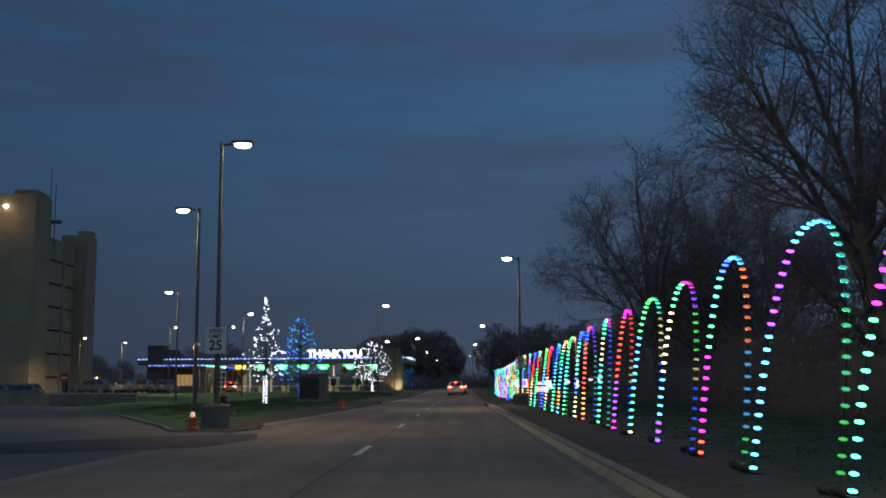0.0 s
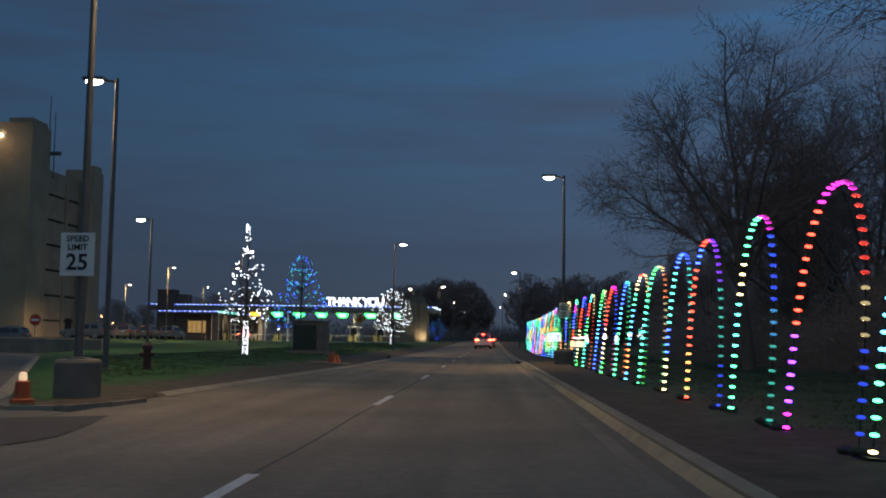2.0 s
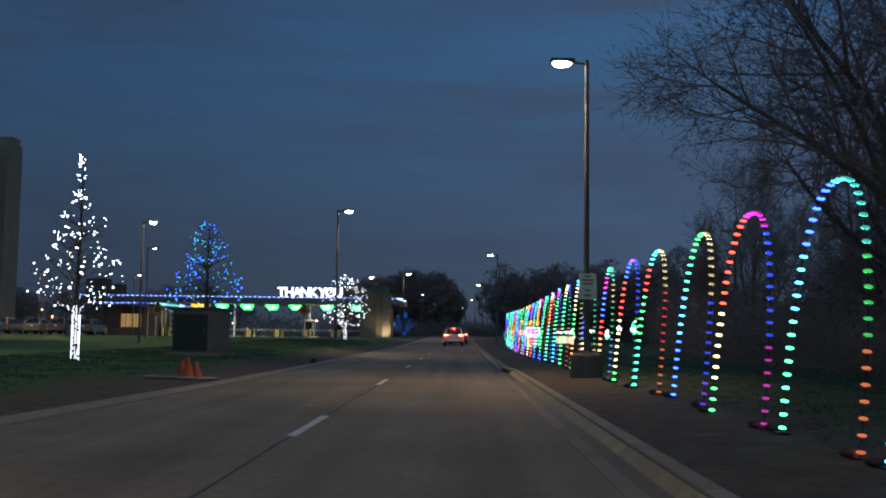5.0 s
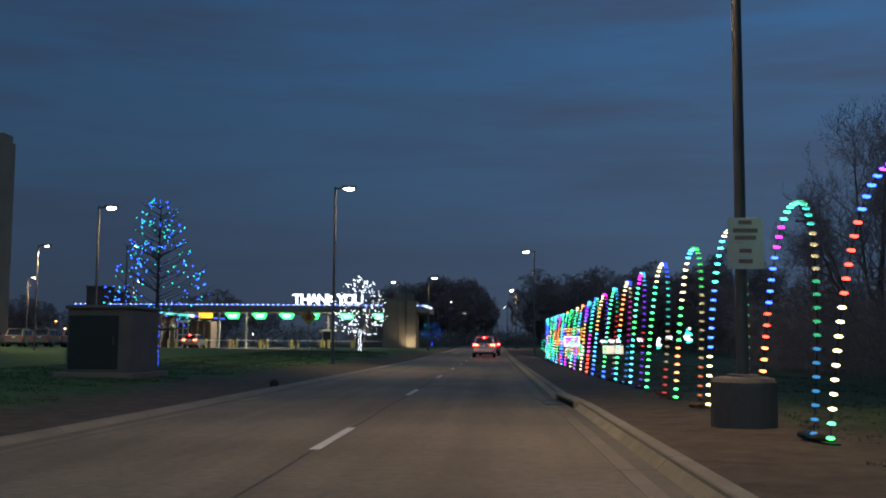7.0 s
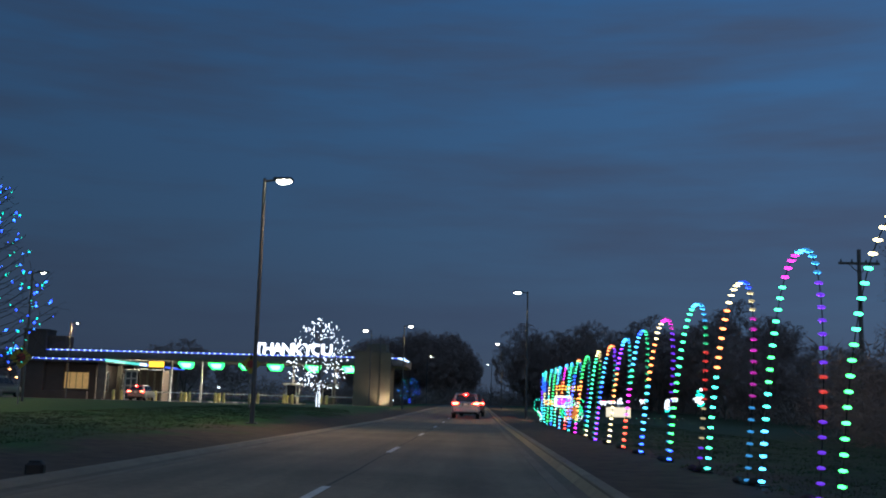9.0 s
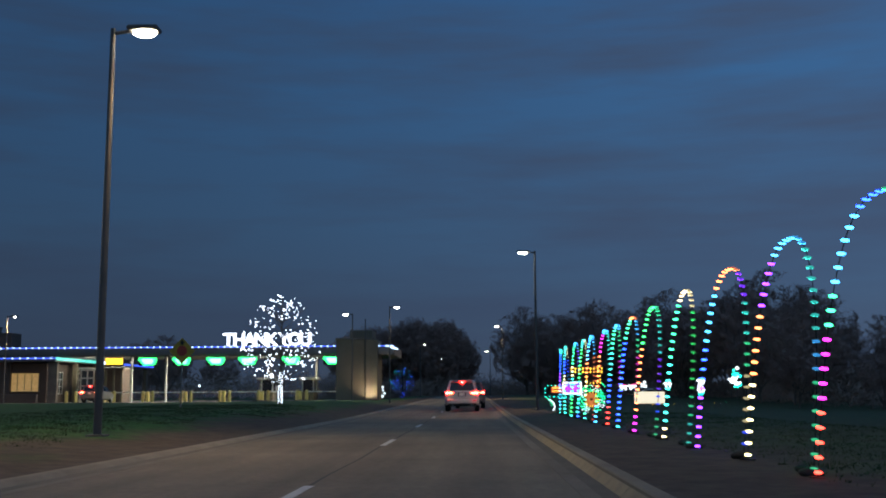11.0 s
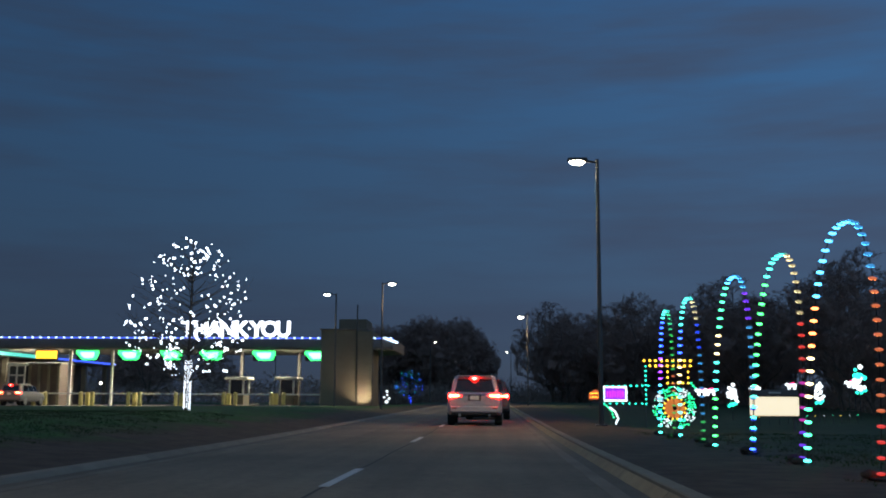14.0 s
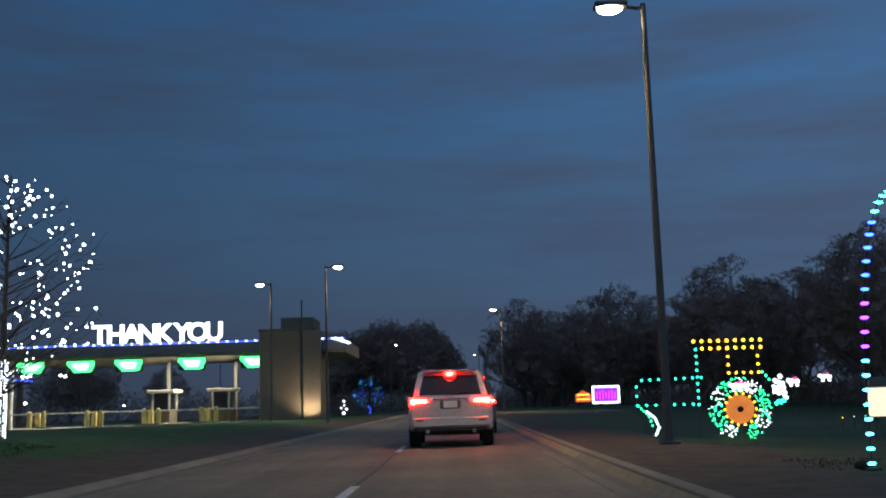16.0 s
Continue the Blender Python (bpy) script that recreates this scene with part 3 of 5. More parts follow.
part("strap", Shape().lathe((0, 0.12, 2.3), [(0.11, 0), (0.11, 0.03)], 12), M_SILVER, ps)

for x, y, zc in ((-11.85, 115, 3.0), (-21.5, 106.5, 2.75)):
    z0 = ground_z(x, y)
    t = thing("warning_sign", x, y, z0, "yellow diamond sign with a dark red disc on a post", "road sign", "yellow warning signs on the lawn")
    part("post", Shape().box((0, 0, (zc - z0) / 2), (0.06, 0.05, zc - z0), 0, 0.01), M_SILVER, t)
    s = Shape().prism([(0, -0.58), (0.58, 0), (0, 0.58), (-0.58, 0)], -0.045, -0.035)
    s.v = [(a, b, c + zc - z0) for a, b, c in s.v]
    part("sign_plate", s, M_SIGNYEL, t)
    s = Shape().prism([(0.24 * math.cos(a), 0.24 * math.sin(a)) for a in (2 * math.pi * (k + 0.5) / 8 for k in range(8))], -0.052, -0.046)
    s.v = [(a, b, c + zc - z0) for a, b, c in s.v]
    part("disc", s, M_SIGNRED, t)
    part("arrow", Shape().prism([(-0.06, 0.26), (0.06, 0.26), (0.06, 0.36), (0.13, 0.36), (0, 0.50), (-0.13, 0.36), (-0.06, 0.36)], -0.052, -0.046), M_INK, t).location = (0, 0, zc - z0)
t = thing("no_entry_sign", -32.7, 87.4, 0.0, "round red sign with a white bar on a post", "road sign")
part("post", Shape().box((0, 0, 1.1), (0.06, 0.05, 2.2), 0, 0.01), M_SILVER, t)
s = Shape().prism([(0.42 * math.cos(a), 0.42 * math.sin(a)) for a in (2 * math.pi * k / 24 for k in range(24))], -0.045, -0.035)
s.v = [(a, b, c + 2.15) for a, b, c in s.v]
part("disc", s, M_SIGNRED, t)
part("bar", Shape().box((0, -0.05, 2.15), (0.58, 0.006, 0.14)), M_SIGN, t)

# ---- small things by the road ----
bc = thing("warning_beacon", -6.35, 27.6, 0.02, "orange barrel with a lit white beacon on top", "beacon")
part("barrel", Shape().lathe((0, 0, 0), [(0.19, 0), (0.19, 0.06), (0.13, 0.08), (0.11, 0.34), (0.09, 0.36)], 16), M_ORANGE, bc)
part("lamp", Shape().lathe((0, 0, 0.36), [(0.06, 0), (0.068, 0.05), (0.055, 0.12), (0.02, 0.14)], 12), G_BEACON, bc, "frosted lit lamp")
hy = thing("fire_hydrant", -8.1, 39.0, 0.2, "dull red fire hydrant on the lawn", "hydrant")
part("barrel", Shape().lathe((0, 0, 0), [(0.16, 0), (0.16, 0.05), (0.11, 0.06), (0.11, 0.55), (0.15, 0.57), (0.14, 0.66), (0.05, 0.75)], 14), M_HYDRANT, hy)
part("outlet", Shape().tube((-0.2, 0, 0.42), (0.2, 0, 0.42), 0.055, None, 10), M_HYDRANT, hy)
for cx, cy, ch, cr in ((-5.30, 53.3, 0.42, 17), (-5.12, 53.1, 0.52, 40), (-5.02, 53.5, 0.40, 5)):
    co = thing("traffic_cone", cx, cy, ground_z(cx, cy), "orange traffic cone standing on the lawn edge", "cone", "traffic cones by the kerb", cr)
    part("cone", Shape().lathe((0, 0, 0.03), [(0.15, 0), (0.035, ch - 0.04), (0.02, ch - 0.02)], 16), M_ORANGE, co)
    part("foot", Shape().box((0, 0, 0.015), (0.36, 0.36, 0.03), 0, 0.01), M_ORANGE, co)
bag = Shape().ball((0, 0, 0.04), 0.22, 12, 8, (1.2, 0.7, 0.22)).tube((0.24, 0, 0.04), (0.34, 0.02, 0.04), 0.04, 0.02, 6).mesh("sandbag", M_KERB)
for k in range(4):
    sb = tagged(new("sandbag", bag), "pale sandbag lying beside the traffic cones", "sandbag", "sandbags round the cones")
    bx, by = -5.85 + 0.40 * k, 52.85 + 0.15 * (k % 2)
    sb.matrix_basis = pose(bx, by, ground_z(bx, by) - 0.005, 0, 0, 17 * k)
kb = Shape().box((0, 0, 0.10), (0.22, 0.20, 0.20), 0.2, 0.03)
kb.box((0, 0, 0.21), (0.14, 0.12, 0.03), 0.2, 0.01)
tagged(new("marker_block", kb.mesh("marker_block", M_BLACK)), "small dark block standing in the gutter by the kerb", "block").location = (-4.35, 68.2, 0.0)
ub = thing("utility_cabinet", -8.85, 69.2, ground_z(-8.85, 69.2), "large weathered grey transformer cabinet with a dark front door", "cabinet")
part("pad", Shape().box((0, 0, 0.04), (2.1, 2.7, 0.16), 0, 0.02), M_CONC, ub, "concrete pad")
part("body", Shape().box((0, 0, 0.92), (1.66, 2.2, 1.62), 0, 0.03), M_ENAMEL, ub)
part("lid", Shape().box((0, -0.02, 1.77), (1.76, 2.32, 0.10), 0, 0.03), M_ENAMEL, ub)
d_ = part("door", Shape().box((-0.14, -1.11, 0.88), (1.28, 0.03, 1.36), 0, 0.008), M_GREENBOX, ub, "dark green door panel")
part("handle", Shape().box((0.38, -1.14, 0.92), (0.03, 0.04, 0.22), 0, 0.008), M_POLE, d_)
for hz in (0.45, 1.35):
    part("hinge", Shape().tube((-0.79, -1.13, hz - 0.06), (-0.79, -1.13, hz + 0.06), 0.018, None, 8), M_POLE, d_)

# ---- rainbow light arches along the verge ----
rng = random.Random(7)


def led_mesh(front, back):
    """An oblong lamp lying across the hoop: its inner side shines, its outer side glows faintly."""
    me = Shape().ball((0, 0, 0), 0.0185, 8, 6, (2.5, 1.0, 1.0)).mesh("led_bulb", front)
    me.materials.append(back)
    for p in me.polygons:
        p.material_index = 1 if p.center.z > 0.004 else 0
    return me


bulb_meshes = [led_mesh(*m) for m in PIX]
ARCH_W, NB = 1.13, 44


def hoop(u, h):
    """A point of the arch: u from -1 (near foot) to 1 (far foot); upright legs under a round top."""
    q = math.pi / 2 * abs(u)
    e = 2 / 2.5
    return math.copysign(ARCH_W * math.sin(q) ** e, u), h * math.cos(q) ** e if abs(u) < 1 else 0.0


def even(h, n):
    """n points at even steps along the arch."""
    p = [hoop(-1 + 2 * k / 200, h) for k in range(201)]
    d = [0.0]
    for a, b in zip(p, p[1:]):
        d.append(d[-1] + math.hypot(b[0] - a[0], b[1] - a[1]))
    return [(float(np.interp(t, d, [q[0] for q in p])), float(np.interp(t, d, [q[1] for q in p]))) for t in np.linspace(0.06, d[-1] - 0.06, n)]


ARCH_H = 2.55
tube_pts = [hoop(-1 + 2 * k / 40, ARCH_H) for k in range(41)]
arch_tube = Shape().path([(0, y, z) for y, z in tube_pts], 0.006, 5).mesh("hoop", M_BLACK)
arch_foot = Shape().box((0, 0, 0.012), (0.16, 0.16, 0.015), 0, 0.005).mesh("foot", M_BLACK)
sand = Shape().ball((0, 0, 0.03), 0.075, 12, 8, (1.4, 0.95, 0.6)).ball((0.09, 0.05, 0.03), 0.055, 10, 7, (1.3, 1.0, 0.55))
sand.v = [(x * (1 + 0.16 * noise.noise(Vector((x * 9, y * 9, 1)))), y * (1 + 0.25 * noise.noise(Vector((x * 8, y * 8, 4)))), max(-0.02, z + 0.02 * noise.noise(Vector((x * 14, y * 14, 2))))) for x, y, z in sand.v]
sand = sand.mesh("sandbag", M_BAG)
bulb_places = even(ARCH_H, NB)
ARCH_YS = (6.6, 9.56, 12.61, 15.8, 18.84, 21.87, 24.86, 28.03, 30.65, 33.8, 36.32, 39.45, 42.52, 45.42, 48.9, 51.6, 54.5, 57.51, 60.52, 64.0, 66.95, 69.75, 72.6,
           75.45, 78.3, 81.05, 84.0, 87.3, 90.75, 93.55, 96.09, 98.8, 102.45, 105.15, 107.75, 111.4, 114.25)
ring_step = (1, 1, 2, 2, 3, -1, -2, 5)
for y in ARCH_YS:
    lean = float(np.interp(y, (9, 13, 20, 25, 28, 36, 50, 57, 62, 76, 91, 98, 106, 111), (8.5, 5.2, 6.3, 4.2, 3.0, 5.0, 5.8, 2.4, 3.9, 5.8, 6.0, 3.9, 3.2, 0.3))) + rng.uniform(-0.4, 0.4)
    ax = float(np.interp(y, (9, 20, 30, 45, 58, 75, 95, 104, 112), (4.48, 4.56, 4.64, 4.68, 4.57, 4.46, 4.58, 4.70, 4.80)))
    wd = float(np.interp(y, (9, 13, 19, 25, 31, 34, 43, 49, 52, 57.5, 64, 67, 76, 91, 94, 103, 111, 114), (1.33, 1.16, 1.36, 1.16, 1.16, 1.34, 1.12, 1.33, 1.33, 1.1, 1.38, 1.2, 1.3, 1.17, 1.25, 1.13, 1.25, 1.1))) / ARCH_W
    gz = ground_z(ax, y)
    t = thing("light_arch", ax, y, gz, "slender arch strung with rainbow-coloured lights on the verge", "light arch", "rainbow light arches beside the road")
    t.matrix_basis = pose(ax, y, gz, 0, lean, rng.uniform(-2, 2)) @ Matrix.Diagonal((1, wd, (float(np.interp(y, (9, 20, 31, 38, 45, 55, 67, 75, 82, 90, 96, 104, 112), (2.9, 2.84, 2.81, 2.77, 2.82, 2.86, 2.88, 2.80, 2.77, 2.80, 2.77, 2.86, 2.91))) - gz) / ARCH_H, 1))
    part("hoop", arch_tube, M_BLACK, t)
    for sy in (-1, 1):
        fy = sy * ARCH_W
        piece("foot", arch_foot, t, pose(0, fy, 0))
        piece("sandbag", sand, t, pose(-0.05, fy + 0.12, 0.01, 0, 0, rng.uniform(-30, 30)))
    c, left = rng.randrange(10), rng.randrange(3, 8)
    for by, bz in bulb_places:
        turn = -math.degrees(math.atan2(by / ARCH_W ** 2, bz / ARCH_H ** 2 + 0.02))
        if left <= 0:
            c = (c + rng.choice(ring_step)) % 10
            if c in (0, 1, 8, 9) and rng.random() < 0.35:
                c = rng.choice((2, 4, 5, 6, 7))
            left = rng.choice((3, 4, 5, 6, 7, 8, 10))
        left -= 1
        piece("led_bulb", bulb_meshes[c], t, pose(0, by, bz, turn, 0, 0))


# ---- trees ----
def branch_mesh(seed, height, wide, trunk_r, limbs=8, bole=0.24, fine=0.013, shoots=3, dome=False):
    """A bare tree: trunk and limbs in one shape, boughs and fine twigs in another."""
    r = random.Random(seed)
    wood, twigs = Shape(), Shape()
    rnd = lambda s: Vector((r.uniform(-s, s), r.uniform(-s, s), r.uniform(-s, s)))  # noqa: E731

    def strip(p, q, w):
        a = rnd(1).cross(q - p)
        a = a.normalized() * w if a.length > 1e-6 else Vector((w, 0, 0))
        twigs.add([p - a, p + a, q], [(0, 1, 2)])

    def fork(d, lo, hi):
        """A direction turned away from d by lo to hi degrees."""
        u = d.orthogonal().normalized()
        u.rotate(Matrix.Rotation(r.uniform(0, 2 * math.pi), 3, d))
        return (d + u * math.tan(radians(r.uniform(lo, hi)))).normalized()

    def twig(p, d, ln, w, depth=0):
        q = p + d * ln
        m = p.lerp(q, 0.5) + rnd(0.06 * ln)
        strip(p, m, w)
        strip(m, q, w * 0.8)
        if depth < (2 if fine < 0.03 else 1):
            for _ in range(shoots):
                t = r.uniform(0.25, 0.95)
                e = (fork(d, 25, 55) + Vector((0, 0, 0.12))).normalized()
                twig(p.lerp(q, t), e, ln * r.uniform(0.45, 0.7), w * 0.8, depth + 1)

    def limb(p, d, ln, rad, level):
        n = (6, 6, 4, 3)[level]
        for k in range(n):
            d = (d + rnd(0.11) + Vector((0, 0, (0.0, 0.05, 0.03, 0.0)[level]))).normalized()
            q = p + d * ln / n
            r1 = rad * (1 - (0.45 if level == 0 else 0.75) / n)
            (wood if level < 2 else twigs).tube(p, q, rad, r1, (9, 6, 4, 3)[level], False)
            p, rad = q, r1
            f = (k + 1) / n
            if level == 0:
                continue
            if level == 1 and k >= 1:
                for _ in range(2):
                    limb(p, fork(d, 30, 58), ln * r.uniform(0.38, 0.58) * (1.15 - 0.5 * f), rad * 0.6, 2)
            elif level == 2:
                for _ in range(2):
                    limb(p, fork(d, 28, 60), ln * r.uniform(0.35, 0.6) * (1.2 - 0.5 * f), max(0.016, rad * 0.55), 3)
            elif level == 3:
                for _ in range(3):
                    twig(p, fork(d, 20, 60), height * r.uniform(0.03, 0.06) * (1 if fine < 0.03 else 0.6), fine)
        if level == 0:
            for k in range(limbs):
                a = 2 * math.pi * (k + r.uniform(-0.3, 0.3)) / limbs
                tilt = radians(12 + 52 * ((0.31 + k * 0.618) % 1.0) if k else 5)
                e = Vector((math.sin(tilt) * math.cos(a), math.sin(tilt) * math.sin(a), math.cos(tilt)))
                start = p - Vector((0, 0, height * 0.10 * (k % 3) / 2))
                limb(start, e, height * (0.84 - bole - 0.20 * math.sin(tilt)) * r.uniform(0.9, 1.08), rad * r.uniform(0.55, 0.8), 1)
        elif level == 1:
            limb(p, d, ln * 0.3, rad * 0.8, 2)
        elif level == 3:
            twig(p, d, height * 0.05, fine)

    limb(Vector((0, 0, -0.2)), Vector((r.uniform(-0.06, 0.06), r.uniform(-0.06, 0.06), 1)).normalized(), height * bole, trunk_r, 0)
    for s in (wood, twigs):
        s.v = [(x * (1 + (wide - 1) * smooth(bole * 0.6, bole + 0.3, z / height)), y * (1 + (wide - 1) * smooth(bole * 0.6, bole + 0.3, z / height)), z) for x, y, z in s.v]
    if dome:
        # a rounded, lumpy crown: shoots that reach past its outline are bent back to it
        mid, rx, rz = Vector((0, 0, 0.60 * height)), 0.40 * height, 0.40 * height
        for s in (wood, twigs):
            for k, v in enumerate(s.v):
                p = Vector(v) - mid
                q = Vector((p.x / rx, p.y / rx, p.z / rz))
                n = q.normalized()
                edge_r = 0.92 + 0.30 * noise.noise(n * 2.1 + Vector((seed, 0, 0))) + 0.12 * noise.noise(n * 5.5 + Vector((0, seed, 0)))
                if q.length > edge_r and p.z > -0.45 * height:
                    q = n * (edge_r + 0.10 * (q.length - edge_r))
                    s.v[k] = (q.x * rx, q.y * rx, mid.z + q.z * rz)
    return wood, twigs


bare_trees = []
for seed, h, wd, rad, bole, fine, shoots in ((3, 16.4, 1.14, 0.30, 0.34, 0.012, 1), (11, 13.5, 0.95, 0.28, 0.22, 0.013, 1), (23, 15.5, 0.85, 0.30, 0.25, 0.013, 1), (31, 12.0, 0.9, 0.24, 0.2, 0.013, 2),
                                             (47, 19.0, 0.95, 0.36, 0.36, 0.013, 1), (61, 12.0, 1.35, 0.2, 0.2, 0.030, 4), (67, 12.0, 1.25, 0.2, 0.18, 0.030, 4), (71, 12.5, 1.3, 0.2, 0.22, 0.030, 4)):
    wood, twigs = branch_mesh(seed, h, wd, rad, 10, bole, fine, shoots, fine > 0.02)
    bare_trees.append((wood.mesh("trunk", M_BARK), twigs.mesh("crown", M_TWIG)))


def bare_tree(x, y, z, kind, scale, rz, label, group, slim=1.0):
    t = thing("bare_tree", x, y, z, label, "tree", group, rz)
    t.scale = (scale * slim, scale * slim, scale)
    part("trunk", bare_trees[kind][0], M_BARK, t)
    part("crown", bare_trees[kind][1], M_TWIG, t)


near = "tall leafless tree with a spreading crown of fine twigs"
far_ = "distant leafless tree in the dark woods"
for x, y, kind, sc, rz in ((11.1, 51.4, 0, 0.83, 20), (17.0, 54, 1, 0.95, 130), (17.5, 41, 2, 0.85, 60), (15.6, 33.0, 4, 1.0, 250), (18.5, 21, 2, 0.85, 300), (18.5, 66, 1, 0.75, 10),
                           (16.4, 84.0, 3, 0.88, 70), (17, 11, 2, 0.95, 190), (22, 31, 3, 1.0, 90), (24, 92, 3, 0.7, 180), (20, 26, 1, 1.0, 30), (15.8, 61.5, 2, 0.98, 120), (19, 71, 1, 0.7, 170)):
    bare_tree(x, y, ground_z(x, y) - 0.05, kind, sc, rz, near, "leafless trees beside the road", 0.80 if kind == 3 else 1.0)
rng = random.Random(5)
for k in range(64):
    y = 92 + k * 3.3
    x = 30 + rng.uniform(-7, 12) - 20 * smooth(150, 280, y) * (1 if k % 2 else 0.4)
    bare_tree(x, y, -0.1, 5 + rng.randrange(3), rng.choice((0.66, 0.78, 0.9, 1.12)) * rng.uniform(0.92, 1.08) * (0.41 + 0.57 * smooth(128, 185, y) + 0.38 * smooth(160, 300, y)), rng.uniform(0, 360), far_, "far woods on the right")
for k in range(26):
    x = -26 + rng.uniform(0, 24)
    dome = math.sqrt(max(0.05, 1 - ((x + 13) / 15) ** 2))
    bare_tree(x, 285 + rng.uniform(0, 40), -0.1, 5 + rng.randrange(3), (0.75 + 0.7 * dome) * rng.uniform(0.85, 1.1), rng.uniform(0, 360), far_, "round clump of far trees")
for k in range(34):
    bare_tree(-60 - k * 7 + rng.uniform(-3, 3), 300 + rng.uniform(-30, 60), -0.1, 5 + rng.randrange(3), rng.uniform(0.9, 1.3), rng.uniform(0, 360), far_, "far woods behind the toll plaza")


def brush(name, n, area, height, size, seed, label, slim=0.13):
    """Tangled growth: small blades filling a band up to an uneven height."""
    r = random.Random(seed)
    s = Shape()
    x0, x1, y0, y1 = area
    for _ in range(n):
        x, y = r.uniform(x0, x1), r.uniform(y0, y1)
        top = height * (0.7 + 0.55 * noise.noise(Vector((x * 0.11, y * 0.11, 9))) + 0.25 * noise.noise(Vector((x * 0.5, y * 0.5, 2))))
        p = Vector((x, y, -0.1 + max(0.5, top) * r.random() ** 0.8))
        d = Vector((r.uniform(-1, 1), r.uniform(-1, 1), r.uniform(-0.3, 1.2))).normalized() * size * r.uniform(0.6, 1.8)
        w = Vector((r.uniform(-1, 1), r.uniform(-1, 1), r.uniform(-1, 1))) * size * slim
        s.add([p - w, p + w, p + d], [(0, 1, 2)])
    me = bpy.data.meshes.new(name)
    me.from_pydata(s.v, [], s.f)
    me.materials.append(M_BRUSH)
    return tagged(new(name, me), label, "undergrowth", "", "stuff")


brush("undergrowth", 110000, (15.0, 30, -10, 100), 5.2, 0.42, 3, "dense dark leafless undergrowth below the trees", 0.10)
brush("undergrowth", 90000, (12.0, 15.5, -10, 92), 3.4, 0.40, 13, "thin bare stems and brambles along the wood's edge", 0.022)
brush("undergrowth", 80000, (27, 44, 90, 300), 3.2, 0.45, 4, "dark undergrowth of the far woods")
brush("undergrowth", 45000, (-34, 28, 278, 330), 5.5, 0.6, 6, "dark undergrowth below the far trees")
brush("undergrowth", 30000, (-320, -40, 290, 360), 7.0, 1.1, 8, "dark far hedge behind the toll plaza")

up = thing("utility_pole", 25.5, 122.5, ground_z(25.5, 122.5), "dark wooden utility pole with a cross arm", "utility pole")
part("pole", Shape().tube((0, 0, 0), (0, 0, 11.6), 0.17, 0.12, 10), M_BARK, up)
part("cross_arm", Shape().box((0, 0, 10.7), (2.6, 0.14, 0.16), 0, 0.01), M_BARK, up)
for sx in (-1.15, -0.45, 0.45, 1.15):
    part("insulator", Shape().lathe((sx, 0, 10.78), [(0.05, 0), (0.06, 0.08), (0.03, 0.18)], 8), M_POLE, up)
for sx in (-1, 1):
    part("brace", Shape().tube((sx * 0.7, -0.05, 10.66), (0, -0.1, 10.0), 0.03, None, 5), M_BARK, up)


def lit_tree(x, y, label, seed, h, z0c, profile, bulbs, mats, wrap, wrap_h, big=1.0, group="light-strung trees on the lawn"):
    """A small tree strung with bulbs. profile: the crown's radius at heights from 0 to 1 of the crown."""
    r = random.Random(seed)
    t = thing("lit_tree", x, y, ground_z(x, y) - 0.03, label, "lit tree", group)
    wood, twigs, ends = Shape(), Shape(), []
    wood.tube((0, 0, 0), (0, 0, z0c), 0.10, 0.08, 9, False)
    wood.tube((0, 0, z0c), (0.05, 0, h * 0.97), 0.08, 0.015, 7, False)
    hs = [q[0] for q in profile]
    rs = [q[1] for q in profile]
    for k in range(130):
        f = r.random() ** 0.85
        z = z0c + (h - z0c) * f
        rad = float(np.interp(f, hs, rs))
        a = r.uniform(0, 2 * math.pi)
        p0 = Vector((0, 0, max(z0c * 0.9, z - rad * 0.55)))
        p1 = Vector((rad * math.cos(a), rad * math.sin(a), z + 0.02))
        mid = p0.lerp(p1, 0.5) + Vector((0, 0, -0.06 * rad))
        wood.tube(p0, mid, 0.018, 0.011, 4, False)
        twigs.tube(mid, p1, 0.010, 0.004, 3, False)
        ends.append((p0, mid, p1))
        for _ in range(3):
            q = mid.lerp(p1, r.random())
            e = q + Vector((r.uniform(-1, 1), r.uniform(-1, 1), r.uniform(-0.2, 0.9))) * 0.35 * rad * 0.8
            twigs.tube(q, e, 0.008, 0.003, 3, False)
            if math.hypot(e.x, e.y) <= float(np.interp((e.z - z0c) / (h - z0c), hs, rs)) * 1.08:
                ends.append((q, q.lerp(e, 0.5), e))
    part("trunk", wood, M_SHOOT, t)
    part("crown", twigs, M_SHOOT, t)
    meshes = [[Shape().ball((0, 0, 0), rr * big, 6, 4).mesh("bulb", m) for rr in (0.020, 0.028, 0.042)] for m in mats]
    for k in range(bulbs):
        p0, mid, p1 = r.choice(ends)
        while r.random() > 0.62 + 0.38 * math.hypot(p1.x, p1.y) / max(rs):
            p0, mid, p1 = r.choice(ends)
        p = mid.lerp(p1, r.uniform(0.4, 1.0)) if r.random() < 0.9 else p0.lerp(mid, r.random())
        piece("bulb", r.choice(r.choice(meshes)), t, Matrix.Translation(p))
    if wrap:
        s = Shape()
        n = int(wrap_h / 0.055)
        for k in range(n * 10):
            z = wrap_h * k / (n * 10) + 0.05
            a = 2 * math.pi * k / 10
            if r.random() < wrap[1]:
                s.ball((0.115 * math.cos(a), 0.115 * math.sin(a), z), 0.017, 5, 3)
        tagged(part("light_wrap", s, wrap[0], t), "band of lights wound closely round the trunk", "", "", "stuff")
    return t


